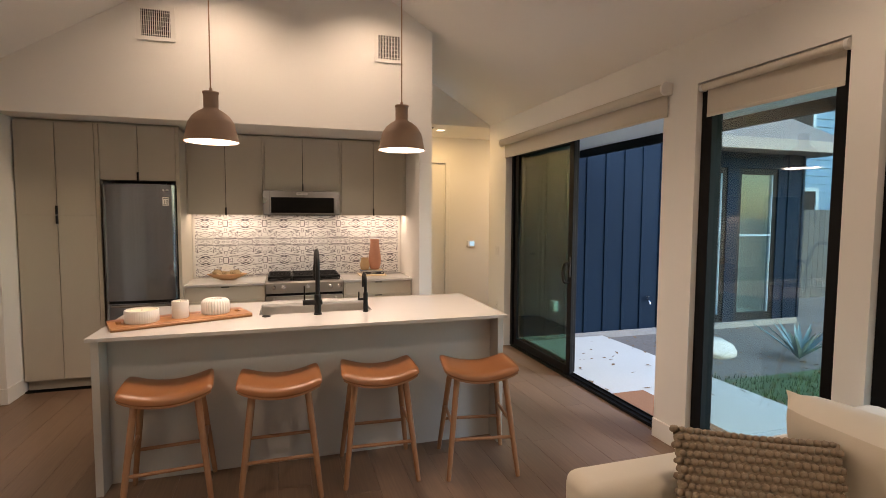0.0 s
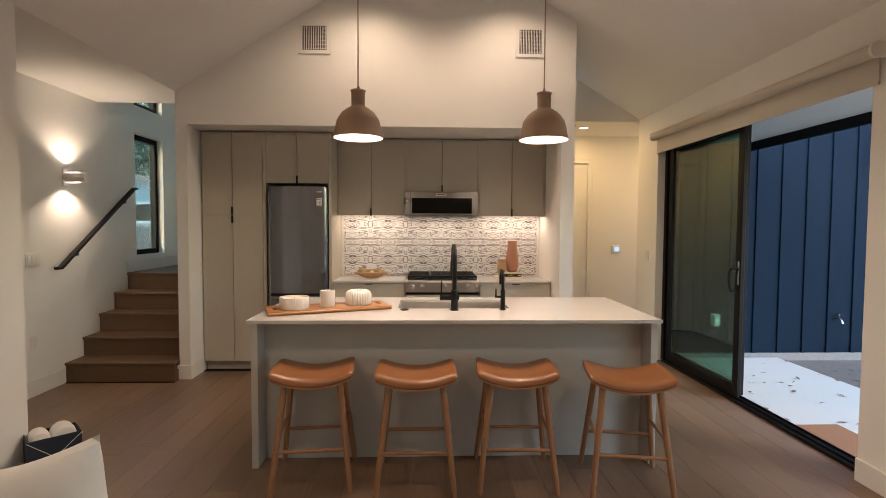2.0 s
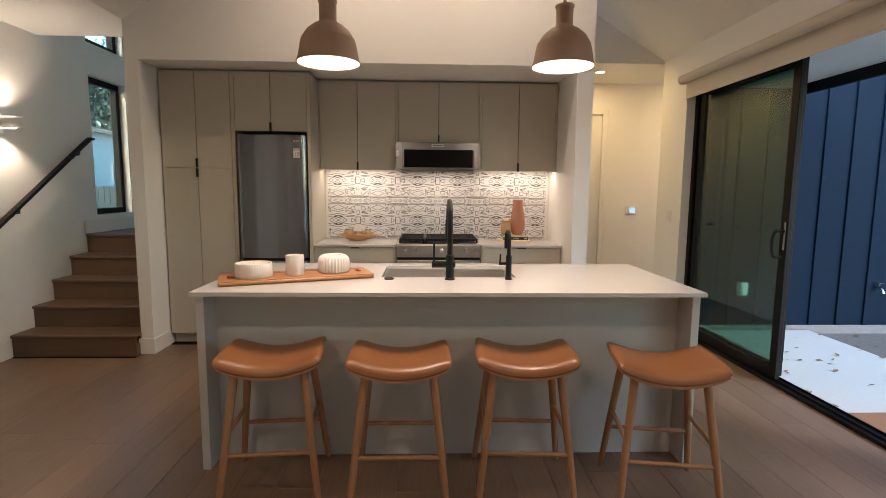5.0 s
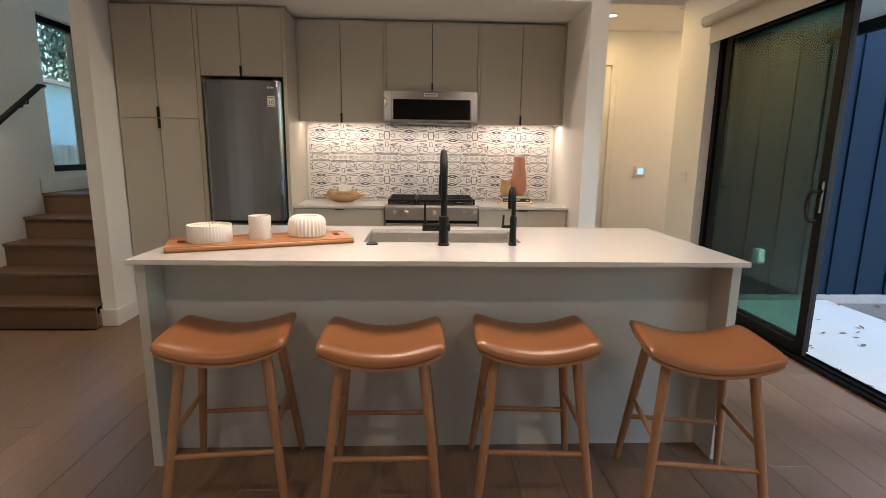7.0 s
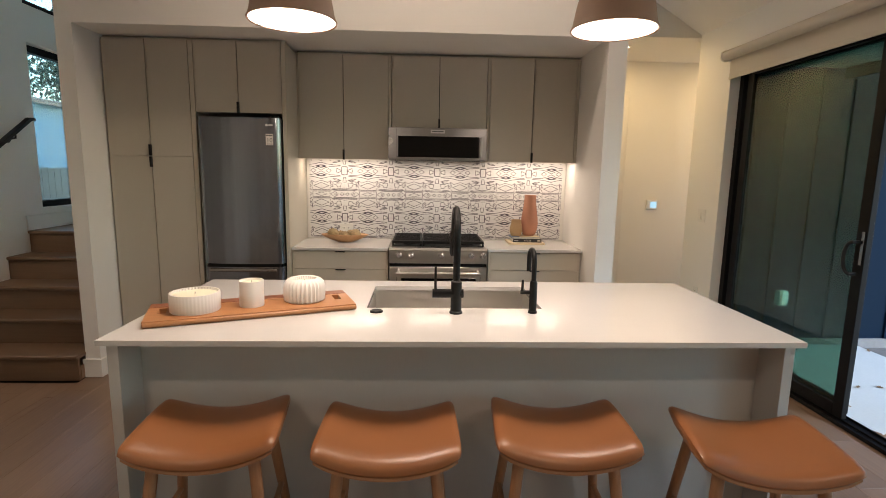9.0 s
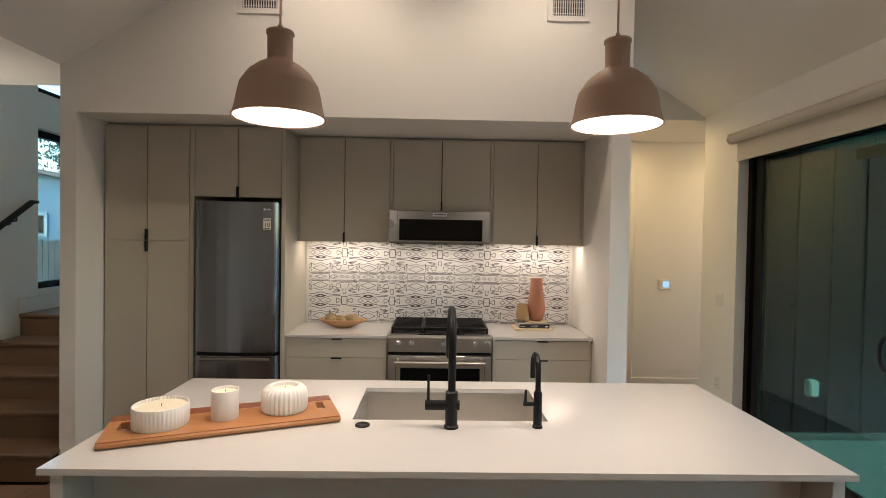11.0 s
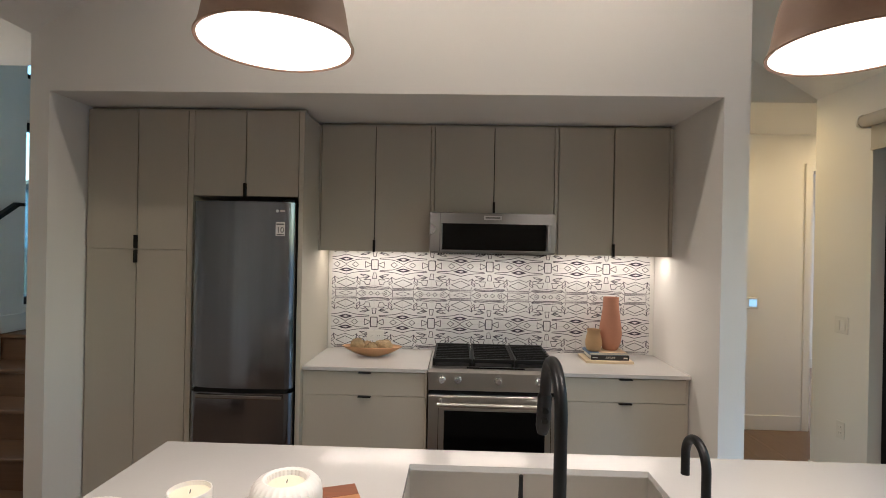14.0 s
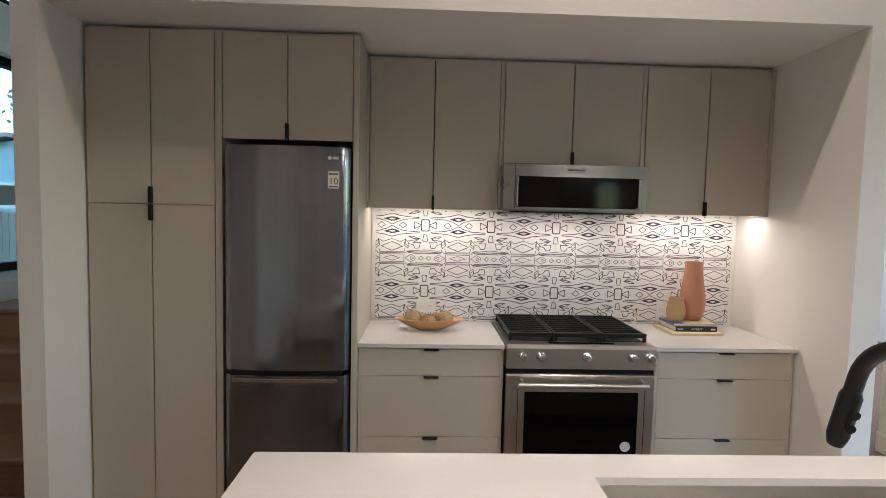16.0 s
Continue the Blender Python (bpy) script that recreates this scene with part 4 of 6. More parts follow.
for a, b in ((1, 0), (0, 2), (2, 3), (3, 4)):
    for k in range(4):
        bm.faces.new((loops[a][k], loops[a][(k + 1) % 4], loops[b][(k + 1) % 4], loops[b][k]))
bm.faces.new(loops[1])
bm.faces.new(loops[4])
bmesh.ops.recalc_face_normals(bm, faces=bm.faces)
part("basin", bm, SINKSTEEL, sk)
bm = bmesh.new()
disc_x(bm, 0.663, 6.05, D, 0.055, 0.004, "z", 28)
part("drain", bm, CHROME, sk, "round steel drain")


def faucet(x, y, height, reach, r, label, spray):
    th = thing("kitchen_faucet" if spray else "water_tap", (x, y, 0.915), label, "faucet")
    part("base", lathe(bmesh.new(), [(0, 0.0), (r * 1.85, 0.0), (r * 1.85, 0.008), (r * 1.55, 0.012), (r * 1.55, 0.135 if spray else 0.13), (r * 1.2, 0.14), (0, 0.14)], x, y, 0.915, 28), BLACK, th, smooth=True)
    bend = 165 if spray else 180
    rad = (reach - 0.035) / 1.966 if spray else reach / 2
    top = height - rad
    pts = [(x, y, 0.915 + 0.13)] + [(x, y, 0.915 + 0.13 + (top - 0.13) * k / 4) for k in range(1, 4)]
    pts += [(x, y + rad - rad * math.cos(a), 0.915 + top + rad * math.sin(a)) for a in [radians(bend) * k / 16 for k in range(17)]]
    way = Vector((0, math.sin(radians(bend)), math.cos(radians(bend))))
    tail = Vector(pts[-1]) + way * (0.03 if spray else 0.05)
    part("spout", tube(bmesh.new(), [*pts, tail], r, 16), BLACK, th, "black gooseneck spout", smooth=True)
    if spray:
        hd = part("spray_head", tube(bmesh.new(), [tail, tail + way * 0.01, tail + way * 0.10, tail + way * 0.12], [r * 1.02, r * 1.28, r * 1.28, r * 0.95], 20), BLACK, th, smooth=True)
        out = Vector((0, way.z, -way.y))
        for d0 in (0.04, 0.07):
            c = tail + way * d0 + out * r * 1.27
            part("button", tube(bmesh.new(), [c, c + out * 0.005], 0.009, 12), DARK, hd)
    bm = bmesh.new()
    z = 0.915 + (0.085 if spray else 0.09)
    tube(bm, [(x + (0.03 if spray else 0), y, z), (x - (0.10 if spray else 0.055), y, z)], r * (1.25 if spray else 0.8), 18)
    valve = part("valve", bm, BLACK, th, "black side valve", smooth=True)
    bm = bmesh.new()
    lx = x - (0.088 if spray else 0.048)
    tube(bm, [(lx, y, z), (lx, y - 0.008, z + (0.115 if spray else 0.055))], [0.006, 0.005], 10)
    part("lever", bm, BLACK, valve, "thin black lever", smooth=True)
    return th


faucet(0.668, 5.683, 0.430, 0.238, 0.0150, "matte black gooseneck pull down faucet", True)
faucet(0.997, 5.693, 0.265, 0.105, 0.0105, "small matte black filtered water tap", False)
bm = lathe(bmesh.new(), [(0, 0), (0.028, 0), (0.028, 0.004), (0.022, 0.007), (0.018, 0.005), (0, 0.006)], 0.332, 5.696, 0.915, 28)
solo("air_switch", bm, BLACK, "small round black air switch on the worktop", "switch", smooth=True, loc=(0.332, 5.696, 0.915))

# serving board and candles
ang = math.radians(21)
ca, sa = math.cos(ang), math.sin(ang)
BC = Vector((-0.180, 5.716, 0.915))


def on_board(u, v, z=0):
    return BC + Vector((u * ca - v * sa, u * sa + v * ca, z))


bd = thing("serving_board", BC, "long wooden serving board with cut out grips", "serving board")
L, W, T = 0.40, 0.135, 0.024
slot = (0.335, 0.350, -0.035, 0.045)


def plank(u0, u1, v0, v1, z0, z1, bev, side=False):
    bm = boxes((u0, u1, v0, v1, z0, z1), bevel=bev)
    bmesh.ops.rotate(bm, verts=bm.verts, cent=(0, 0, 0), matrix=Matrix.Rotation(ang, 3, "Z"))
    bmesh.ops.translate(bm, verts=bm.verts, vec=BC)
    return bm


bm = bmesh.new()
for r in ((-0.33, 0.33, -W, 0.07, 0.0, T), (-L, -0.36, -W, 0.07, 0.0, T), (0.36, L, -W, 0.07, 0.0, T), (-0.36, -0.33, -W, -0.03, 0, T), (0.33, 0.36, -W, -0.03, 0, T),
          (-0.36, -0.33, 0.05, 0.07, 0, T), (0.33, 0.36, 0.05, 0.07, 0, T)):
    box(bm, *r)
bmesh.ops.remove_doubles(bm, verts=bm.verts, dist=1e-5)
bmesh.ops.rotate(bm, verts=bm.verts, cent=(0, 0, 0), matrix=Matrix.Rotation(ang, 3, "Z"))
bmesh.ops.translate(bm, verts=bm.verts, vec=BC)
part("plank", bm, BOARD, bd, "honey brown wood")
part("plank", plank(-L, L, 0.0705, W, 0, T + 0.001, 0.002), BOARDDK, bd, "dark red wood strip")
part("rim", plank(-L, L, -W - 0.012, -W - 0.0005, 0.004, T - 0.002, 0.005), BOARD, bd)


def candle(x, y, r, h, ribs, kind):
    th = thing("candle", (x, y, 0.915 + T), {"low": "low white ribbed ceramic candle with cream wax", "plain": "white ceramic cup candle",
                                             "round": "rounded white fluted ceramic candle"}[kind], "candle", "candles on the board")
    seg = ribs * 4 if ribs else 36
    wob = (lambda i, z: 1 + (0.022 if kind == "low" else 0.035) * math.cos(2 * math.pi * i * ribs / seg) * (1 if 0.004 < z < h - 0.006 else 0.3)) if ribs else None
    if kind == "round":
        prof = [(0, 0), (r * 0.9, 0), (r * 0.98, 0.006), (r, 0.03), (r, h * 0.62), (r * 0.95, h * 0.82), (r * 0.82, h * 0.95), (r * 0.66, h), (r * 0.58, h * 0.96), (r * 0.54, h * 0.80), (0, h * 0.80)]
        wz, wr = h * 0.80, r * 0.53
    else:
        prof = [(0, 0), (r * 0.97, 0), (r, 0.004), (r, h - 0.004), (r * 0.985, h), (r * 0.93, h), (r * 0.92, h - 0.014), (0, h - 0.014)]
        wz, wr = h - 0.014, r * 0.915
    part("vessel", lathe(bmesh.new(), prof, x, y, 0.915 + T, seg, wob), CERAM, th, smooth=True)
    part("wax", lathe(bmesh.new(), [(0, wz + 0.001), (wr, wz + 0.001), (wr, wz + 0.004), (0, wz + 0.005)], x, y, 0.915 + T, 28), WAX, th, "cream wax", smooth=True)
    bm = bmesh.new()
    tube(bm, [(x, y, 0.915 + T + wz), (x + 0.002, y, 0.915 + T + wz + 0.014)], 0.0012, 6)
    part("wick", bm, GREYINK, th)


p = on_board(-0.225, -0.012)
candle(p.x, p.y, 0.094, 0.075, 44, "low")
p = on_board(-0.012, -0.015)
candle(p.x, p.y, 0.049, 0.108, 0, "plain")
p = on_board(0.205, 0.005)
candle(p.x, p.y, 0.086, 0.100, 30, "round")

# ---- pendants ----
for i, (px, py) in enumerate(PENDANTS):
    pd = thing("pendant_lamp", (px, py, 2.042), "clay coloured dome pendant lamp, lit, on a long cord", "pendant lamp", "pendants above the island")
    prof = [(0.044, 0.312), (0.050, 0.312), (0.051, 0.304), (0.046, 0.298), (0.045, 0.215), (0.050, 0.205), (0.078, 0.190), (0.112, 0.163), (0.133, 0.132), (0.137, 0.122), (0.141, 0.121),
            (0.150, 0.085), (0.160, 0.030), (0.166, 0.012), (0.171, 0.004), (0.170, 0.0), (0.163, 0.002), (0.155, 0.030), (0.145, 0.085), (0.132, 0.120), (0.105, 0.158), (0.070, 0.184), (0.044, 0.20), (0.042, 0.312)]
    prof = [(r * 0.95, z * 0.98) for r, z in prof]
    part("shade", lathe(bmesh.new(), prof, px, py, 2.042, 56), PEND, pd, "matte clay coloured rubber shade", smooth=True)
    part("cap", lathe(bmesh.new(), [(0, 0.294), (0.0405, 0.294), (0.0405, 0.303), (0.012, 0.306), (0.008, 0.330), (0, 0.330)], px, py, 2.042, 28), PEND, pd, smooth=True)
    part("diffuser", lathe(bmesh.new(), [(0, 0.0035), (0.1544, 0.0035), (0.1520, 0.009), (0, 0.009)], px, py, 2.042, 48), LAMPLENS, pd, "glowing white diffuser")
    zc = roof_z(px)
    part("cord", tube(bmesh.new(), [(px, py, 2.37), (px, py, zc - 0.02)], 0.004, 8), CORD, pd, "tan fabric cord")
    part("canopy", lathe(bmesh.new(), [(0, 0), (0.05, 0.0), (0.05, 0.06), (0, 0.06)], px, py, zc - 0.05, 28), PEND, pd, "round ceiling canopy", smooth=True)
# fittings for the unseen cans; those of the living room are added
for cx, cy in CANS:
    zc = roof_z(cx)
    rc = thing("recessed_light", (cx, cy, zc), "white recessed ceiling downlight, lit, out of view", "downlight", "recessed lights")
    part("trim_ring", lathe(bmesh.new(), [(0.055, -0.012), (0.075, -0.012), (0.075, 0.05), (0.055, 0.05)], cx, cy, zc, 28), PLASTIC, rc)
    part("lens", lathe(bmesh.new(), [(0, 0.005), (0.054, 0.005), (0.054, 0.01), (0, 0.01)], cx, cy, zc, 28), LAMPLENS, rc, "glowing lens")
# the second fitting is out of view, added to go with its lamp
for cx, cy in (HALL_CAN[:2], (4.1, 8.75)):
    rc = thing("recessed_light", (cx, cy, 2.73), "white recessed hall downlight, lit", "downlight", "recessed lights")
    part("trim_ring", lathe(bmesh.new(), [(0.05, -0.006), (0.07, -0.004), (0.07, 0.0), (0.05, 0.0)], cx, cy, 2.735, 28), PLASTIC, rc)
    part("lens", lathe(bmesh.new(), [(0, -0.003), (0.05, -0.003), (0.05, -0.001), (0, -0.001)], cx, cy, 2.735, 28), LAMPLENS, rc, "glowing lens")
sd = solo("smoke_detector", boxes((2.1, 2.32, 8.52, 8.74, 2.722, 2.7345), bevel=0.004), BLACK, "small dark ceiling grille in the hall", "vent")

# ---- wall vents ----
for vx0, vx1 in ((-0.727, -0.430), (1.324, 1.606)):
    vz0, vz1 = 3.092, 3.386
    vt = thing("wall_vent", ((vx0 + vx1) / 2, GY, vz0), "white square air vent grille high on the wall", "vent", "wall vents")
    f = 0.034
    part("frame", boxes((vx0, vx1, GY - 0.012, GY, vz0, vz0 + f), (vx0, vx1, GY - 0.012, GY, vz1 - f, vz1), (vx0, vx0 + f, GY - 0.012, GY, vz0 + f, vz1 - f), (vx1 - f, vx1, GY - 0.012, GY, vz0 + f, vz1 - f)), TRIM, vt)
    # no duct is cut; its shade is the sheet's near-black colour
    part("backing", boxes((vx0 + f, vx1 - f, GY - 0.002, GY - 0.0005, vz0 + f, vz1 - f)), DARK, vt, "dark sheet standing in for the shaded duct")
    w = vx1 - vx0 - 2 * f
    for k in range(14):
        xx = vx0 + f + w * (k + 0.5) / 14
        part("slat", boxes((xx - 0.0022, xx + 0.0022, GY - 0.011, GY - 0.003, vz0 + f, vz1 - f)), TRIM, vt)
    for k in range(6):
        zz = vz0 + f + (vz1 - vz0 - 2 * f) * (k + 0.5) / 6
        part("bar", boxes((vx0 + f, vx1 - f, GY - 0.0028, GY - 0.0022, zz - 0.002, zz + 0.002)), TRIM, vt)


# ---- stools ----
def stool():
    th = thing("bar_stool", (0, 0, 0), "counter stool with a tan leather saddle seat and oak legs", "stool", "stools along the island")
    HX, HY = 0.230, 0.192

    def saddle(u, v):
        return 0.602 + 0.054 * u * u - 0.004 * v * v

    n, m = 20, 14
    bm = bmesh.new()

    def corner(u, v, k=0.10):
        """Rounds the outline of the seat; u and v run from -1 to 1."""
        r = 1 - 0.045 * (abs(u) ** 6) * (abs(v) ** 6)
        return u * HX * r * (1 - 0.02 * v), v * HY * r

    def edge(u, v):
        return (1 - abs(u) ** 10) ** 0.4 * (1 - abs(v) ** 8) ** 0.45

    top, bot = [], []
    for j in range(m + 1):
        v = -math.cos(math.pi * j / m)
        tr, br = [], []
        for i in range(n + 1):
            u = -math.cos(math.pi * i / n)
            x, y = corner(u, v)
            z = saddle(u, v)
            e = max(0.0, edge(u, v))
            tr.append(bm.verts.new((x, y, z + 0.036 * e)))
            br.append(bm.verts.new((x * (1 - 0.02), y * (1 - 0.02), z - 0.008)))
        top.append(tr)
        bot.append(br)
    for j in range(m):
        for i in range(n):
            bm.faces.new((top[j][i], top[j][i + 1], top[j + 1][i + 1], top[j + 1][i]))
            bm.faces.new((bot[j][i], bot[j + 1][i], bot[j + 1][i + 1], bot[j][i + 1]))
    rim_t = top[0] + [r[-1] for r in top[1:]] + top[-1][-2::-1] + [r[0] for r in top[-2:0:-1]]
    rim_b = bot[0] + [r[-1] for r in bot[1:]] + bot[-1][-2::-1] + [r[0] for r in bot[-2:0:-1]]
    for k in range(len(rim_t)):
        q = (k + 1) % len(rim_t)
        bm.faces.new((rim_t[k], rim_b[k], rim_b[q], rim_t[q]))
    bmesh.ops.recalc_face_normals(bm, faces=bm.faces)
    part("cushion", bm, LEATHER, th, "tan leather saddle cushion", smooth=True)
    bm = bmesh.new()
    rows = []
    for dz in (-0.008, -0.020):
        rows.append([[bm.verts.new((corner(u, v)[0] * 0.975, corner(u, v)[1] * 0.975, saddle(u, v) + dz)) for u in [-1 + 2 * i / 12 for i in range(13)]] for v in (-1, -0.5, 0, 0.5, 1)])
    a, b = rows
    for j in range(4):
        for i in range(12):
            bm.faces.new((a[j][i], a[j][i + 1], a[j + 1][i + 1], a[j + 1][i]))
            bm.faces.new((b[j][i], b[j + 1][i], b[j + 1][i + 1], b[j][i + 1]))
    ra_, rb_ = [g[0] + [r[-1] for r in g[1:]] + g[-1][-2::-1] + [r[0] for r in g[-2:0:-1]] for g in (a, b)]
    for k in range(len(ra_)):
        q = (k + 1) % len(ra_)
        bm.faces.new((ra_[k], rb_[k], rb_[q], ra_[q]))
    bmesh.ops.recalc_face_normals(bm, faces=bm.faces)
    part("seat_base", bm, LEG, th, "curved oak seat base", smooth=True)
    FX, FY, TX, TZ = 0.216, 0.215, 0.150, 0.605
    TYY = 0.118
    for sx in (-1, 1):
        for sy in (-1, 1):
            part("leg", tube(bmesh.new(), [(sx * FX, sy * FY, 0), (sx * (FX * 0.98 + TX * 0.02), sy * (FY * 0.98 + TYY * 0.02), 0.012), (sx * (FX + TX) / 2, sy * (FY + TYY) / 2, TZ / 2), (sx * TX, sy * TYY, TZ)],
                             [0.0125, 0.0145, 0.0175, 0.0195], 14), LEG, th, smooth=True)

    def at(z):
        f = z / TZ
        return FX + (TX - FX) * f, FY + (TYY - FY) * f

    for sy, z in ((-1, 0.235), (1, 0.225)):
        x, y = at(z)
        part("stretcher", tube(bmesh.new(), [(-x, sy * y, z), (x, sy * y, z)], 0.0105, 12), LEG, th, smooth=True)
    for sx in (-1, 1):
        x, y = at(0.32)
        part("stretcher", tube(bmesh.new(), [(sx * x, -y, 0.32), (sx * x, y, 0.32)], 0.0105, 12), LEG, th, smooth=True)
    return th


first = stool()
for sx, sy, turn in ((0.420, 5.203, 0), (1.002, 5.228, -3), (1.626, 5.127, -9)):
    copy_thing(first, pose(sx, sy, 0, 0, 0, turn))
first.matrix_basis = pose(-0.172, 5.243, 0, 0, 0, 5)

# ---- things on the worktops ----
def pot(name, x, y, z, prof, mat, label, category, seg=48):
    return solo(name, lathe(bmesh.new(), prof, x, y, z, seg), mat, label, category, smooth=True, loc=(x, y, z))


solo("display_board", boxes((1.245, 1.545, 7.745, 7.975, 0.915, 0.931), bevel=0.002), PALE, "square pale wooden board on the worktop", "board", loc=(1.395, 7.86, 0.915))
bk = thing("book", (1.41, 7.87, 0.931), "thick black photography book lying flat", "book", "stacked books")
part("cover", boxes((1.283, 1.523, 7.775, 7.965, 0.9312, 0.934), (1.283, 1.523, 7.775, 7.965, 0.957, 0.960), (1.283, 1.523, 7.775, 7.778, 0.934, 0.957), bevel=0.0006), JACKET, bk, "black jacket")
part("pages", boxes((1.285, 1.520, 7.779, 7.962, 0.9345, 0.9565)), PAPER, bk, "cream pages")
words("ATGET", bk, "spine_title", PAPER, 1.405, 7.7746, 0.9455, 0.020)
part("spine_mark", boxes((1.487, 1.512, 7.7738, 7.7748, 0.941, 0.950)), PAPER, bk)
part("spine_line", boxes((1.292, 1.325, 7.7738, 7.7748, 0.943, 0.948)), SILVERINK, bk)
bk = thing("book", (1.40, 7.88, 0.96), "thin blue and cream book lying flat", "book", "stacked books")
part("cover", boxes((1.275, 1.515, 7.788, 7.968, 0.9603, 0.962), (1.275, 1.515, 7.788, 7.968, 0.972, 0.974), (1.275, 1.277, 7.788, 7.968, 0.962, 0.972), bevel=0.0004), JACKETB, bk, "blue jacket")
part("pages", boxes((1.278, 1.5145, 7.7885, 7.966, 0.9622, 0.9718)), PAPER, bk, "cream pages")
part("slip", boxes((1.34, 1.5155, 7.787, 7.9685, 0.9742, 0.9752)), PALE, bk, "pale cover band")
pot("tall_vase", 1.440, 7.905, 0.9755, [(0, 0), (0.040, 0), (0.050, 0.008), (0.066, 0.05), (0.072, 0.10), (0.069, 0.15), (0.060, 0.21), (0.052, 0.27), (0.049, 0.32), (0.050, 0.345), (0.046, 0.345), (0.045, 0.32), (0.048, 0.26), (0, 0.24)],
    TERRA, "tall terracotta vase standing on the books", "vase")
pot("clay_jar", 1.318, 7.855, 0.9755, [(0, 0), (0.034, 0), (0.043, 0.008), (0.052, 0.04), (0.052, 0.07), (0.045, 0.10), (0.040, 0.118), (0.043, 0.138), (0.039, 0.138), (0.036, 0.118), (0, 0.10)],
    OCHRE, "small ochre clay jar standing on the books", "jar")

bm = bmesh.new()
prof = [(0, 0), (0.30, 0.0), (0.62, 0.022), (0.86, 0.045), (1.0, 0.064), (0.97, 0.066), (0.82, 0.05), (0.55, 0.03), (0, 0.018)]
lathe(bm, prof, 0, 0, 0, 40)
for v in bm.verts:
    r = math.hypot(v.co.x, v.co.y)
    v.co.x *= 0.185 * (1 + 0.06 * abs(v.co.x))
    v.co.y *= 0.085
bmesh.ops.translate(bm, verts=bm.verts, vec=(-0.118, 7.80, 0.9155))
solo("dough_bowl", bm, BOWL, "long shallow carved wooden bowl on the worktop", "bowl", smooth=True, loc=(-0.118, 7.80, 0.9155))


def artichoke(x, y, z, r, tilt, turn):
    bm = bmesh.new()
    bmesh.ops.create_icosphere(bm, subdivisions=2, radius=r * 0.82)
    rr = random.Random(int(x * 1000))
    for ring in range(7):
        th_ = 0.35 + ring * 0.36
        n = max(5, int(11 * math.sin(th_)))
        for k in range(n):
            a = 2 * math.pi * (k + 0.5 * (ring % 2)) / n + rr.uniform(-0.06, 0.06)
            d = Vector((math.sin(th_) * math.cos(a), math.sin(th_) * math.sin(a), math.cos(th_)))
            upd = Vector((math.cos(th_) * math.cos(a), math.cos(th_) * math.sin(a), -math.sin(th_))) * -1
            side = d.cross(upd)
            w, l_ = r * 0.30, r * 0.46
            c = d * r * 0.88
            q = [bm.verts.new(c - side * w - upd * l_ * 0.4), bm.verts.new(c + d * r * 0.08 - upd * l_ * 0.7), bm.verts.new(c + side * w - upd * l_ * 0.4),
                 bm.verts.new(c + side * w * 0.6 + upd * l_ * 0.4 + d * r * 0.12), bm.verts.new(c + upd * l_ * 0.95 + d * r * 0.16), bm.verts.new(c - side * w * 0.6 + upd * l_ * 0.4 + d * r * 0.12)]
            bm.faces.new(q)
    bm.transform(pose(x, y, z, tilt, 0, turn))
    return solo("dried_artichoke", bm, ARTI, "dried brown artichoke head lying in the wooden bowl", "artichoke", "artichokes in the bowl", loc=(x, y, z))


artichoke(-0.215, 7.80, 0.980, 0.047, 75, 60)
artichoke(-0.120, 7.785, 0.968, 0.038, 80, 10)
artichoke(-0.030, 7.80, 0.978, 0.044, 70, -70)
artichoke(-0.158, 7.83, 0.972, 0.034, 60, 150)
artichoke(-0.075, 7.83, 0.975, 0.036, 75, 200)


# ---- soft furniture ----
def cushion(bm, cx, cy, cz, hx, hy, hz, m=None, n=14, sag=0.0, pinch=0.35, draw=0.05):
    """A stuffed pillow, thick in the middle with drawn corners; its thin way is z before the pose m."""
    rows_t, rows_b = [], []
    for j in range(n + 1):
        v = -1 + 2 * j / n
        a, b = [], []
        for i in range(n + 1):
            u = -1 + 2 * i / n
            e = (max(0.0, (1 - u ** 4) * (1 - v ** 4))) ** pinch
            k = 1 - draw * (1 - abs(u) ** 2) * abs(v) ** 3 - draw * (1 - abs(v) ** 2) * abs(u) ** 3
            wr = 1 + 0.04 * noise.noise((u * 2.3 + cx, v * 2.3 + cy, 0.5))
            p = Vector((u * hx * k, v * hy * k, hz * e * wr))
            q = Vector((u * hx * k, v * hy * k, -hz * e * wr))
            for w in (p, q):
                if m is not None:
                    w.xyz = m @ w
            a.append(bm.verts.new((p.x + cx, p.y + cy, p.z + cz)))
            b.append(bm.verts.new((q.x + cx, q.y + cy, q.z + cz)))
        rows_t.append(a)
        rows_b.append(b)
    for j in range(n):
        for i in range(n):
            bm.faces.new((rows_t[j][i], rows_t[j][i + 1], rows_t[j + 1][i + 1], rows_t[j + 1][i]))
            bm.faces.new((rows_b[j][i], rows_b[j + 1][i], rows_b[j + 1][i + 1], rows_b[j][i + 1]))
    bmesh.ops.remove_doubles(bm, verts=bm.verts, dist=1e-4)
    bmesh.ops.recalc_face_normals(bm, faces=bm.faces)
    return bm


def padded(x0, x1, y0, y1, z0, z1, r):
    return boxes((x0, x1, y0, y1, z0, z1), bevel=r, seg=4)


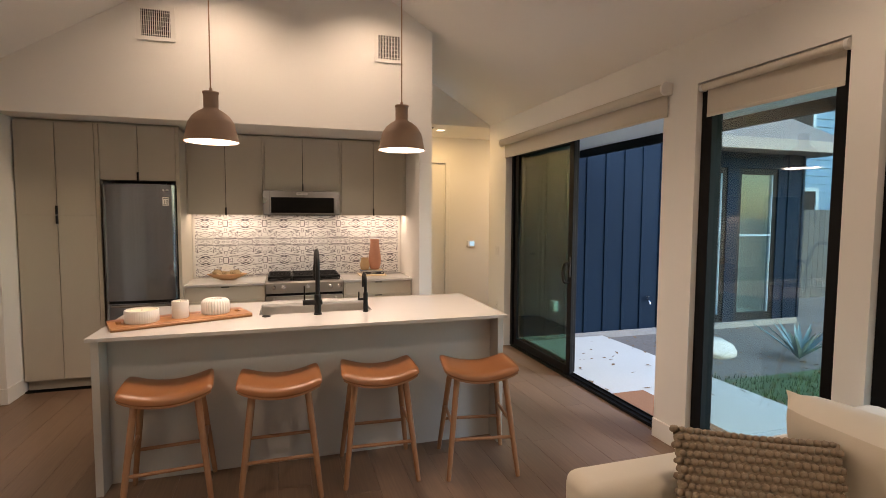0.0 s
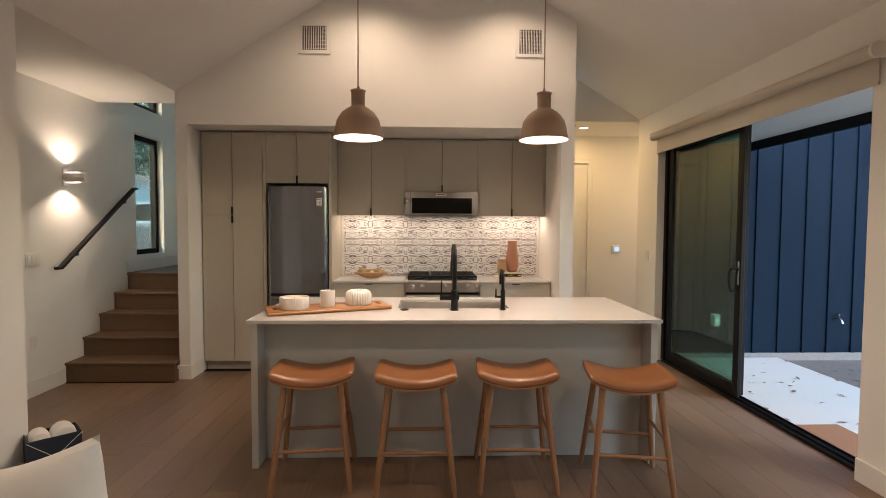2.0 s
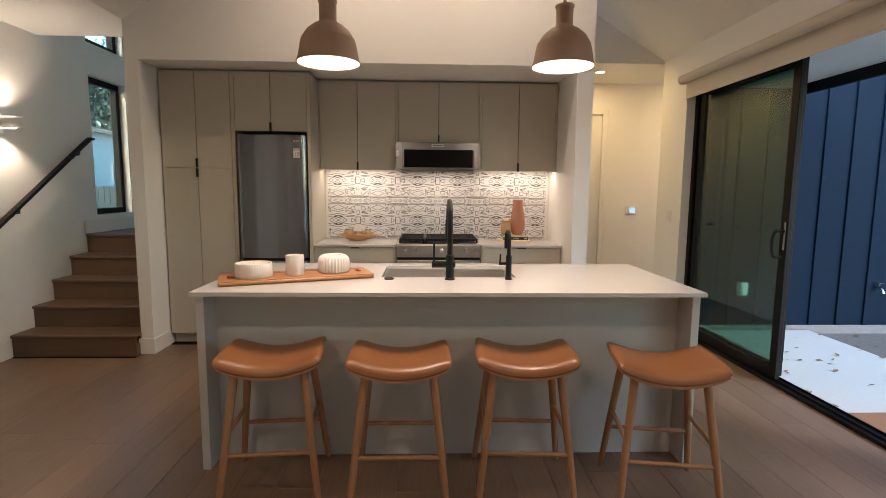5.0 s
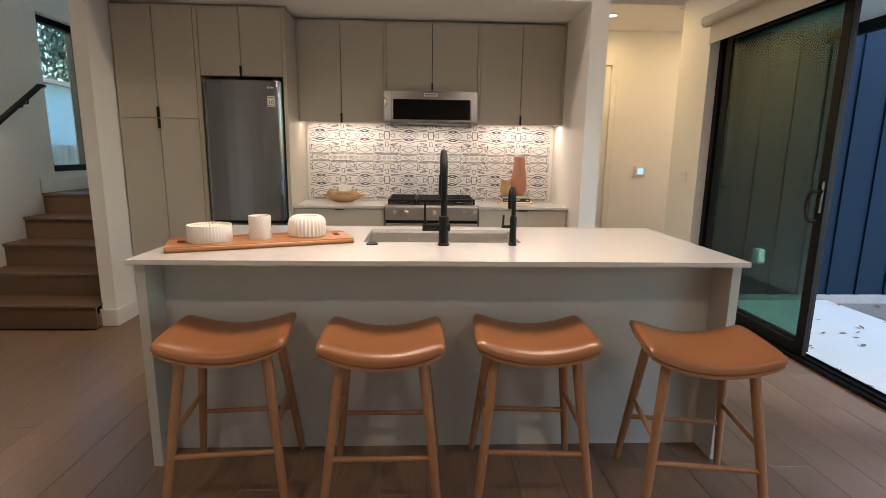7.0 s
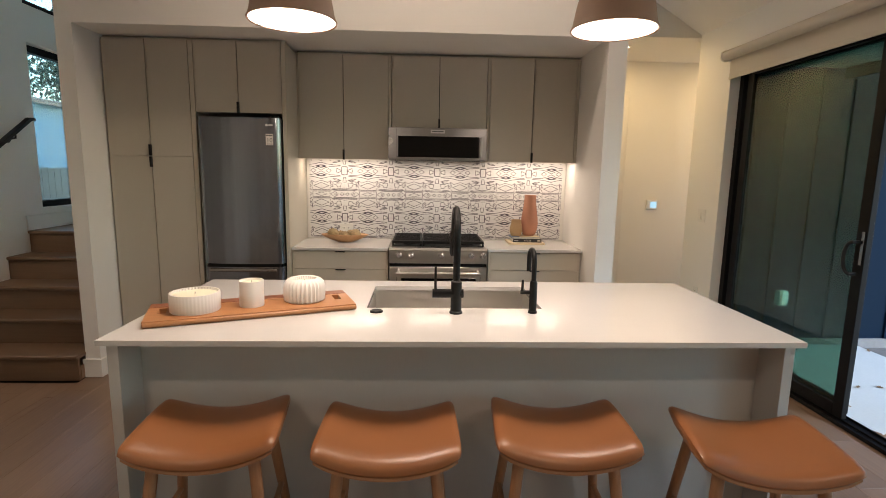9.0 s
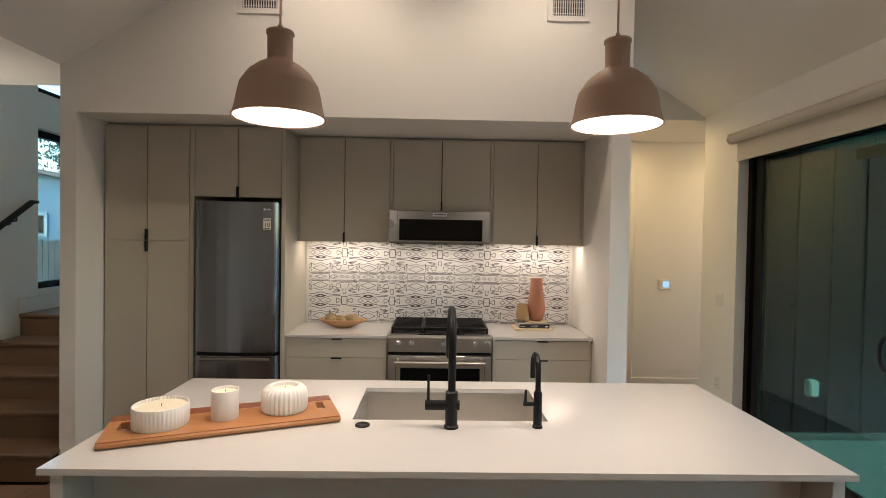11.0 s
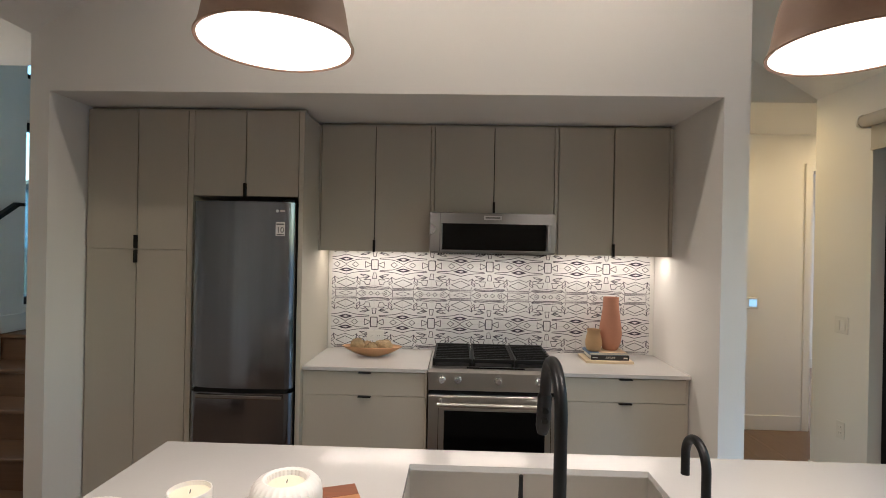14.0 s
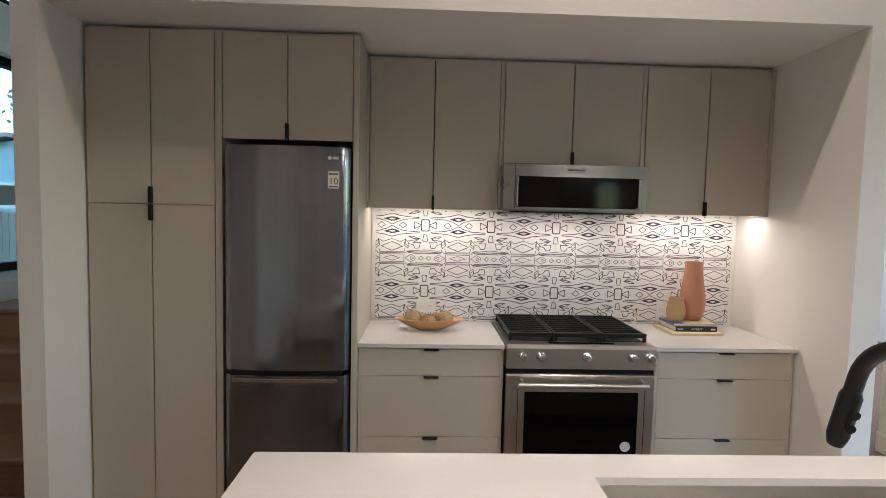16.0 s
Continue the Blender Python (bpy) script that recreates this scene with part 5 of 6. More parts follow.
sofa = thing("sofa", (2.2, 2.9, 0), "cream upholstered sofa with padded arms below the windows", "sofa")
part("base", padded(1.55, 2.78, 2.0, 3.86, 0.10, 0.36, 0.02), CANVAS, sofa, smooth=True)
part("arm", padded(1.50, 2.78, 3.665, 3.875, 0.365, 0.605, 0.055), CANVAS, sofa, "padded arm", smooth=True)
part("arm", padded(1.50, 2.78, 1.85, 2.06, 0.12, 0.625, 0.055), CANVAS, sofa, "padded arm", smooth=True)
part("back", padded(2.60, 2.90, 2.06, 3.664, 0.362, 0.80, 0.06), CANVAS, sofa, smooth=True)
for y0, y1 in ((2.08, 2.86), (2.87, 3.655)):
    part("seat_cushion", padded(1.54, 2.58, y0, y1, 0.362, 0.50, 0.05), CANVAS, sofa, smooth=True)
    bm = cushion(bmesh.new(), 2.45, (y0 + y1) / 2, 0.70, 0.20, 0.40, 0.12, Matrix.Rotation(radians(78), 3, "Y"), pinch=0.3)
    part("back_cushion", bm, CANVAS, sofa, "loose stuffed back cushion", smooth=True)
for x in (1.6, 2.7):
    for y in (1.95, 3.78):
        part("foot", tube(bmesh.new(), [(x, y, 0), (x, y, 0.11)], [0.018, 0.025], 14), LEG, sofa, smooth=True)

# chunky knitted pillow, row upon row of wool loops
KM = Matrix.Rotation(radians(-32), 3, "Z") @ Matrix.Rotation(radians(66), 3, "X")
kc = Vector((2.05, 3.47, 0.645))
kp = thing("knit_pillow", kc - Vector((0, 0, 0.16)), "taupe chunky knitted wool pillow on the sofa", "pillow")
part("filling", cushion(bmesh.new(), kc.x, kc.y, kc.z, 0.275, 0.17, 0.075, KM), WOOL, kp, smooth=True)
blob = bmesh.new()
bmesh.ops.create_icosphere(blob, subdivisions=1, radius=1)
bv = [v.co.copy() for v in blob.verts]
bf = [[v.index for v in f.verts] for f in blob.faces]
blob.free()
verts, faces = [], []
krng = random.Random(3)
for side in (1, -1):
    for j in range(13):
        v = -0.98 + 1.96 * j / 12
        for i in range(22):
            u = -0.98 + 1.96 * (i + 0.5 * (j % 2)) / 22
            e = (max(0.0, (1 - u ** 4) * (1 - v ** 4))) ** 0.35
            kk = 1 - 0.05 * (1 - u * u) * abs(v) ** 3 - 0.05 * (1 - v * v) * abs(u) ** 3
            c = Vector((u * 0.275 * kk, v * 0.17 * kk, side * 0.075 * e))
            n0 = len(verts)
            s = Vector((0.0155, 0.0135, 0.011)) * krng.uniform(0.85, 1.15)
            rot = Matrix.Rotation(radians(35 + krng.uniform(-12, 12)), 3, "Z")
            for q in bv:
                w = KM @ (c + rot @ Vector((q.x * s.x, q.y * s.y, q.z * s.z)))
                verts.append(w + Vector((0, 0, 0.16)))
            faces += [[n0 + k for k in f] for f in bf]
me = bpy.data.meshes.new("wool_knit")
me.from_pydata(verts, [], faces)
me.materials.append(WOOL)
me.polygons.foreach_set("use_smooth", [True] * len(me.polygons))
ob = new("wool_knit", me)
ob.parent = kp
tagged(ob, "thick twisted wool loops", kind="stuff")

chair = thing("armchair", (-0.9, 3.4, 0), "cream upholstered low armchair", "armchair")
part("base", padded(-1.42, -0.45, 3.0, 3.95, 0.10, 0.25, 0.02), CANVAS, chair, smooth=True)
part("seat_cushion", padded(-1.28, -0.42, 3.06, 3.80, 0.252, 0.375, 0.04), CANVAS, chair, smooth=True)
part("back", padded(-1.52, -1.29, 3.0, 3.95, 0.252, 0.58, 0.05), CANVAS, chair, smooth=True)
part("arm", padded(-1.28, -0.45, 3.81, 3.95, 0.252, 0.50, 0.05), CANVAS, chair, smooth=True)
for x in (-1.35, -0.55):
    for y in (3.08, 3.88):
        part("foot", tube(bmesh.new(), [(x, y, 0), (x, y, 0.11)], [0.018, 0.025], 14), LEG, chair, smooth=True)
PM = Matrix.Rotation(radians(6), 3, "Z") @ Matrix.Rotation(radians(80), 3, "X") @ Matrix.Rotation(radians(13), 3, "Z")
bm = cushion(bmesh.new(), -0.625, 3.71, 0.632, 0.215, 0.205, 0.085, PM, n=22, draw=0.13)
solo("linen_pillow", bm, LINEN, "white linen pillow with a raised corner on the armchair", "pillow", smooth=True, loc=(-0.625, 3.71, 0.377))

# navy basket with rolled white towels, standing on the floor
BKC = Vector((-1.745, 5.335, 0))
bas = thing("storage_basket", BKC, "navy canvas basket with white crossed stitching", "basket")
bt = radians(43)


def turned(bm):
    bmesh.ops.rotate(bm, verts=bm.verts, cent=(0, 0, 0), matrix=Matrix.Rotation(bt, 3, "Z"))
    bmesh.ops.translate(bm, verts=bm.verts, vec=BKC)
    return bm


hx, hy, bh = 0.13, 0.095, 0.245
part("wall", turned(boxes((-hx, hx, -hy, -hy + 0.008, 0.004, bh), bevel=0.003)), NAVY, bas)
part("wall", turned(boxes((-hx, hx, hy - 0.008, hy, 0.004, bh), bevel=0.003)), NAVY, bas)
part("wall", turned(boxes((-hx, -hx + 0.008, -hy + 0.0085, hy - 0.0085, 0.004, bh), bevel=0.003)), NAVY, bas)
part("wall", turned(boxes((hx - 0.008, hx, -hy + 0.0085, hy - 0.0085, 0.004, bh), bevel=0.003)), NAVY, bas)
part("bottom", turned(boxes((-hx + 0.002, hx - 0.002, -hy + 0.002, hy - 0.002, 0.0, 0.004))), NAVY, bas)
for s in (1, -1):
    part("stitching", turned(tube(bmesh.new(), [(-s * hx, -hy - 0.002, 0.01), (s * hx, -hy - 0.002, bh - 0.006)], 0.002, 6)), LINEN, bas, "white cord stitching")
    part("stitching", turned(tube(bmesh.new(), [(hx + 0.002, -s * hy, 0.01), (hx + 0.002, s * hy, bh - 0.006)], 0.002, 6)), LINEN, bas, "white cord stitching")
for ux, r in ((-0.062, 0.05), (0.052, 0.06)):
    bm = bmesh.new()
    tube(bm, [(ux, -hy + 0.022, 0.22), (ux, -hy + 0.03, 0.22), (ux, 0, 0.225), (ux, hy - 0.03, 0.22), (ux, hy - 0.022, 0.22)], [r * 0.85, r, r * 1.03, r, r * 0.85], 24)
    c = turned(bm)
    solo("rolled_towel", c, LINEN, "rolled white towel standing out of the basket", "towel", "towels in the basket", smooth=True, loc=BKC + Vector((ux, 0, 0.16)))


# ---- patterned backsplash ----
back = setting("backsplash", boxes((-0.474, 1.774, 8.0535, ALC_B, 0.9, 1.60)), TRIM, "white tiled backsplash printed with thin black angular lines", "backsplash")
U = 160.0
# quarter motif, in units of a tile, mirrored both ways from tile to tile
LINES = [
    (0.0032, True, ((0, 0.115), (0.10, 0.135), (0.26, 0.19), (0.12, 0.235), (0, 0.255))),
    (0.0032, False, ((0, 0.015), (0.17, 0.11), (0.39, 0.175), (0.80, 0.20), (0.825, 0.23), (0.5, 0.25), (0.26, 0.28), (0, 0.35))),
    (0.0030, False, ((0.21, 0), (0.325, 0.09), (0.44, 0))),
    (0.0034, False, ((0.665, 0), (0.675, 0.105), (0.86, 0.02), (0.865, 0))),
    (0.0046, False, ((0.885, 0), (0.885, 0.15), (0.91, 0.17), (1, 0.17))),
    (0.0032, False, ((1, 0.285), (0.955, 0.285), (0.925, 0.48), (1, 0.485))),
    (0.0032, False, ((0.5, 0.34), (0.66, 0.345), (0.84, 0.41), (0.62, 0.40), (0.5, 0.34))),
    (0.0032, False, ((0.5, 0.48), (0.80, 0.43), (0.63, 0.53), (0.86, 0.52), (0.82, 0.69), (0.70, 0.70), (0.64, 0.60), (0.5, 0.56))),
    (0.0026, False, ((0, 0.42), (0.27, 0.51), (0.41, 0.42), (0.40, 0.56), (0.52, 0.66))),
    (0.0030, False, ((0, 0.505), (0.32, 0.645), (0, 0.78))),
    (0.0028, False, ((0.40, 0.44), (0.50, 0.53), (0.48, 0.70), (0.37, 0.61), (0.40, 0.44))),
    (0.0026, False, ((0, 0.815), (0.36, 0.815), (0.40, 0.70))),
    (0.0026, False, ((0, 0.845), (0.42, 0.845), (0.50, 0.76), (0.62, 0.78), (1, 0.74))),
    (0.0034, False, ((1, 0.80), (0.72, 0.815), (0.48, 0.80), (0.52, 0.835), (0.75, 0.855), (1, 0.85))),
    (0.0026, False, ((0, 0.885), (0.365, 0.885), (0.365, 1))),
    (0.0022, False, ((0, 0.925), (0.24, 1))),
    (0.0026, False, ((0.39, 1), (0.575, 0.885), (0.69, 0.955), (0.71, 1))),
    (0.0024, False, ((0.565, 1), (0.575, 0.95), (0.67, 1))),
    (0.0026, False, ((0.805, 1), (0.885, 0.935), (0.965, 1))),
]
TS = 0.2
tile_meshes = {}


def tile_mesh(fx, fz, x0, x1, z0, z1):
    """A tile with its print; the window x0..x1, z0..z1 (0 to 1) is what is left after cutting."""
    key = (fx, fz, round(x0, 3), round(x1, 3), round(z0, 3), round(z1, 3))
    if key in tile_meshes:
        return tile_meshes[key]
    bm = bmesh.new()
    g = 0.0006

    def px(u, v):
        return ((u if fx else 1 - u) * TS, (1 - v if fz else v) * TS)

    for w, fill, pts in LINES:
        q = [Vector(px(u, v)) for u, v in pts]
        wob = [Vector((0.0006 * math.sin(9 * k + 3 * len(pts)), 0.0006 * math.cos(7 * k))) for k in range(len(q))]
        if fill:
            inner = q[2] * 0.55 + q[0] * 0.225 + q[-1] * 0.225
            mid = (q[0] + q[-1]) / 2
            hole = [mid + (c - mid) * 0.42 for c in q]
            for k in range(len(q) - 1):
                bm.faces.new([bm.verts.new((c.x, 0, c.y)) for c in (q[k], q[k + 1], hole[k + 1], hole[k])]).material_index = 1
            continue
        for k in range(len(q) - 1):
            a, b = q[k], q[k + 1]
            d = (b - a).normalized()
            s = Vector((-d.y, d.x)) * w * 0.66
            e = d * w * 0.3
            bm.faces.new([bm.verts.new((c.x, 0, c.y)) for c in (a - e - s, b + e - s, b + e + s, a - e + s)]).material_index = 1
    for axis, lo, hi in (((1, 0, 0), x0, x1), ((0, 0, 1), z0, z1)):
        for val, sign in ((lo * TS + g, -1), (hi * TS - g, 1)):
            co = Vector(axis) * val
            bmesh.ops.bisect_plane(bm, geom=bm.verts[:] + bm.edges[:] + bm.faces[:], plane_co=co, plane_no=Vector(axis) * sign, clear_outer=True)
    for v in bm.verts:
        v.co.y = -0.0003
    for f in bm.faces:
        f.normal_update()
        if f.normal.y > 0:
            f.normal_flip()
    a, b, c, d = x0 * TS + g, x1 * TS - g, z0 * TS + g, z1 * TS - g
    k = 0.0006
    lo = [bm.verts.new(p) for p in ((a, 0.006, c), (b, 0.006, c), (b, 0.006, d), (a, 0.006, d))]
    hi = [bm.verts.new(p) for p in ((a, k, c), (b, k, c), (b, k, d), (a, k, d))]
    to = [bm.verts.new(p) for p in ((a + k, 0, c + k), (b - k, 0, c + k), (b - k, 0, d - k), (a + k, 0, d - k))]
    for r, s in ((lo, hi), (hi, to)):
        for i in range(4):
            bm.faces.new((r[i], r[(i + 1) % 4], s[(i + 1) % 4], s[i]))
    bm.faces.new(to)
    tile_meshes[key] = mesh_of("tile", bm, [TILE, INK])
    return tile_meshes[key]


TX0, TZT, SPX0, SPX1, SPZ0, SPZ1 = -0.353, 1.498, -0.452, 1.745, 0.9155, 1.588
for ix in range(-1, 11):
    for iz in range(-1, 3):
        xa, zb = TX0 + ix * TS, TZT - iz * TS
        za = zb - TS
        x0, x1 = max(0.0, (SPX0 - xa) / TS), min(1.0, (SPX1 - xa) / TS)
        z0, z1 = max(0.0, (SPZ0 - za) / TS), min(1.0, (SPZ1 - za) / TS)
        if x1 - x0 < 0.05 or z1 - z0 < 0.05:
            continue
        ob = new("tile", tile_mesh(ix % 2 == 0, iz % 2 == 0, x0, x1, z0, z1))
        ob.location = (xa, 8.0474, za)
        ob.parent = back

# ---- outdoors ----
GZ = -0.09
gr = bmesh.new()
s = 400
gv = [gr.verts.new(p) for p in ((-s, -s, GZ), (s, -s, GZ), (s, s, GZ), (-s, s, GZ))]
gr.faces.new(gv)
setting("ground", gr, SOIL, "bare grey brown soil round the house", "ground")
pat = thing("patio", (3.9, 5, GZ), "pale concrete patio slabs outside the sliding door", "patio", kind="structure")
for y0, y1 in ((-2.0, 1.49), (1.5, 4.99), (5.0, 8.02)):
    part("slab", boxes((3.217, 4.60, y0, y1, GZ - 0.05, -0.035), bevel=0.006), CONC, pat)
solo("doormat", boxes((3.245, 3.63, 4.80, 6.00, -0.0345, -0.018), bevel=0.004, seg=2), MAT, "rust brown coir doormat on the patio", "doormat", loc=(3.4, 5.4, -0.035))
# leaf litter
orng = random.Random(11)
bm = bmesh.new()
for k in range(420):
    if k < 45:
        x, y, z = orng.uniform(3.2, 4.6), orng.uniform(3.5, 8.0), -0.031
    else:
        x, y, z = orng.uniform(4.6, 9.0), orng.uniform(5.0, 8.0), GZ + 0.008
    l_, w_, a = orng.uniform(0.02, 0.05), orng.uniform(0.008, 0.02), orng.uniform(0, 6.28)
    c = [Vector((-l_, 0, 0)), Vector((0, -w_, orng.uniform(0, 0.012))), Vector((l_, 0, orng.uniform(0, 0.015))), Vector((0, w_, orng.uniform(0, 0.012)))]
    r = Matrix.Rotation(a, 3, "Z")
    bm.faces.new([bm.verts.new(r @ p + Vector((x, y, z))) for p in c])
solo("fallen_leaves", bm, DRYLEAF, "dry brown fallen leaves on patio and soil", "leaves", kind="stuff")
# grass
n_bl = 9000
root = np.stack([4.62 + np.random.rand(n_bl) * 4.6, 3.0 + np.random.rand(n_bl) * 3.35, np.full(n_bl, GZ)], 1)
keep = root[:, 1] < 6.15 + 0.15 * np.sin(root[:, 0] * 3.1)
root = root[keep]
n_bl = len(root)
ang_ = np.random.rand(n_bl) * 6.283
lean = (np.random.rand(n_bl, 2) - 0.5) * 0.03
hgt = 0.035 + np.random.rand(n_bl) * 0.035
wv = np.stack([np.cos(ang_) * 0.006, np.sin(ang_) * 0.006, np.zeros(n_bl)], 1)
tip = root + np.stack([lean[:, 0], lean[:, 1], hgt], 1)
vv = np.concatenate([root - wv, root + wv, tip])
me = bpy.data.meshes.new("lawn")
me.from_pydata(vv.tolist(), [], [(k, k + n_bl, k + 2 * n_bl) for k in range(n_bl)])
me.materials.append(GRASS)
tagged(new("lawn", me), "patchy green lawn beside the patio", "grass", kind="stuff")
setting("lawn_bed", boxes((4.605, 9.3, 2.9, 6.15, GZ - 0.02, GZ + 0.006)), GRASS, "mossy green ground under the lawn", "ground")

# porch soffit and black fascia
setting("porch_soffit", boxes((3.217, 4.16, -1.7, 8.02, 2.45, 2.51)), TRIM, "white porch soffit over the patio", "soffit")
setting("porch_fascia", boxes((4.16, 4.20, -1.7, 8.02, 2.355, 2.53)), FRAME, "black fascia along the porch edge", "fascia")

# blue board and batten wing
hs = thing("blue_house_wing", (6, 8.1, GZ), "dark blue board and batten house wing with a shingle roof", "house")
BY = 8.10
part("footing", boxes((3.217, 8.25, BY - 0.02, 8.20, GZ, 0.0)), FOOT, hs, "bare concrete footing")
for r in ((3.217, 6.0, BY, 8.218, 0.0, 3.1), (6.0, 6.28, BY, 8.218, 0.0, 2.56), (6.76, 6.97, BY, 8.218, 0.0, 2.56), (7.75, 8.25, BY, 8.218, 0.0, 2.56), (6.28, 6.76, BY, 8.218, 2.33, 2.56), (6.97, 7.75, BY, 8.218, 2.33, 2.56), (8.15, 8.25, 8.219, 13, 0.0, 2.56)):
    part("wall", boxes(r), BLUE, hs, "dark blue boards")
for k in range(17):
    bx = 3.455 + k * 0.30
    if 6.2 < bx < 6.85 or 6.93 < bx < 7.8:
        continue
    part("batten", boxes((bx - 0.022, bx + 0.022, BY - 0.02, BY, 0.002, 3.09 if bx < 6 else 2.55), bevel=0.002), BLUE, hs)
# shingle roof over a boxed eave, sloping up to the back
bm = bmesh.new()
prism(bm, [(BY - 0.45, 2.56), (13, 2.56), (13, 4.3), (10.6, 4.3), (BY - 0.45, 2.70)], 6.002, 8.7)
bmesh.ops.transform(bm, matrix=Matrix(((0, 1, 0, 0), (1, 0, 0, 0), (0, 0, 1, 0), (0, 0, 0, 1))), verts=bm.verts)
bmesh.ops.recalc_face_normals(bm, faces=bm.faces)
part("roof", bm, ROOF, hs, "grey shingle roof with a boxed eave")
part("fascia", boxes((6.002, 8.72, BY - 0.475, BY - 0.452, 2.545, 2.705), bevel=0.003), FOOT, hs, "grey brown fascia board")
for x0, x1, label in ((6.28, 6.76, "narrow glazed side panel"), (6.97, 7.75, "glazed patio door in a pale frame")):
    gd = part("door", boxes((x0 + 0.002, x0 + 0.07, BY + 0.02, BY + 0.09, 0.002, 2.328), (x1 - 0.07, x1 - 0.002, BY + 0.02, BY + 0.09, 0.002, 2.328),
                            (x0 + 0.07, x1 - 0.07, BY + 0.02, BY + 0.09, 2.24, 2.328), (x0 + 0.07, x1 - 0.07, BY + 0.02, BY + 0.09, 0.002, 0.12)), FRAME, hs, label)
    part("bead", boxes((x1 - 0.094, x1 - 0.0705, BY + 0.03, BY + 0.08, 0.12, 2.24), (x0 + 0.0705, x1 - 0.095, BY + 0.03, BY + 0.08, 1.30, 1.33)), PALETRIM, gd, "pale inner bead and mullion")
    g = part("pane", boxes((x0 + 0.068, x1 - 0.068, BY + 0.05, BY + 0.056, 0.118, 2.242)), GLASS, gd)
    g.visible_shadow = False
# unseen ceiling and floor added to keep skylight out and darken the room
setting("room_beyond_door", boxes((6.1, 8.1, 10.6, 10.66, 0, 2.5), (6.04, 6.099, 8.22, 10.66, 0, 2.5), (8.101, 8.148, 8.22, 10.66, 0, 2.5), (6.04, 8.148, 8.22, 10.66, 2.501, 2.55), (6.04, 8.148, 8.22, 10.66, -0.05, 0)), WALL, "dim room shell behind the glazed door, closed against skylight", "wall")
bib = thing("hose_bib", (5.35, BY, 0.42), "brass garden tap on the blue wall", "tap")
bm = bmesh.new()
tube(bm, [(5.35, BY, 0.42), (5.35, BY - 0.06, 0.42), (5.35, BY - 0.09, 0.395), (5.35, BY - 0.10, 0.36)], [0.012, 0.012, 0.012, 0.014], 12)
part("spout", bm, CHROME, bib, smooth=True)
bm = bmesh.new()
disc_x(bm, 5.35, BY - 0.05, 0.465, 0.03, 0.008, "z", 16)
tube(bm, [(5.35, BY - 0.05, 0.42), (5.35, BY - 0.05, 0.47)], 0.006, 8)
part("handle", bm, STEEL, bib, smooth=True)
ox = thing("outdoor_outlet", (3.95, BY - 0.02, 0.36), "white weatherproof outdoor outlet box on the blue wall", "outlet")
part("box", boxes((3.825, 3.905, BY - 0.075, BY - 0.0005, 0.33, 0.47), bevel=0.008, seg=2), PLASTIC, ox)
part("cover", boxes((3.832, 3.898, BY - 0.09, BY - 0.0755, 0.34, 0.46), bevel=0.006, seg=2), PLASTIC, ox)

# boulder and agave
bm = bmesh.new()
bmesh.ops.create_icosphere(bm, subdivisions=4, radius=0.24)
for v in bm.verts:
    k = 1 + 0.28 * noise.noise(v.co * 4.0) + 0.08 * noise.noise(v.co * 13)
    v.co = Vector((v.co.x * 1.25 * k, v.co.y * k, v.co.z * 0.62 * k))
bmesh.ops.translate(bm, verts=bm.verts, vec=(5.42, 6.98, GZ + 0.08))
solo("boulder", bm, STONE, "pale rough limestone boulder half sunk in soil", "rock", smooth=True, loc=(5.42, 6.98, GZ))
ag = thing("agave_plant", (6.25, 6.50, GZ), "blue grey agave with pointed leaves", "agave")
for k in range(17):
    a = k * 2.399
    tilt_ = 0.45 + 0.5 * (k / 17)
    ln = 0.42 + 0.26 * (k / 17)
    bm = bmesh.new()
    rows = []
    for q in range(7):
        f = q / 6
        w_ = 0.042 * (1 - f) ** 0.7 * (0.6 + 1.2 * f if f < 0.35 else 1.0)
        r_ = ln * f
        out = Vector((math.cos(a), math.sin(a), 0)) * r_ * math.sin(tilt_) + Vector((0, 0, r_ * math.cos(tilt_) + 0.02 - 0.08 * f * f * tilt_))
        sd_ = Vector((-math.sin(a), math.cos(a), 0))
        c = out + Vector((6.25, 6.50, GZ))
        rows.append([bm.verts.new(c - sd_ * w_ + Vector((0, 0, 0.012))), bm.verts.new(c - Vector((0, 0, 0.008 * (1 - f)))), bm.verts.new(c + sd_ * w_ + Vector((0, 0, 0.012))), bm.verts.new(c + Vector((0, 0, 0.012 * (1 - f) + 0.002)))])
    for r0, r1 in zip(rows, rows[1:]):
        for q in range(4):
            bm.faces.new((r0[q], r0[(q + 1) % 4], r1[(q + 1) % 4], r1[q]))
    bmesh.ops.recalc_face_normals(bm, faces=bm.faces)
    part("leaf", bm, AGAVE, ag, smooth=True)


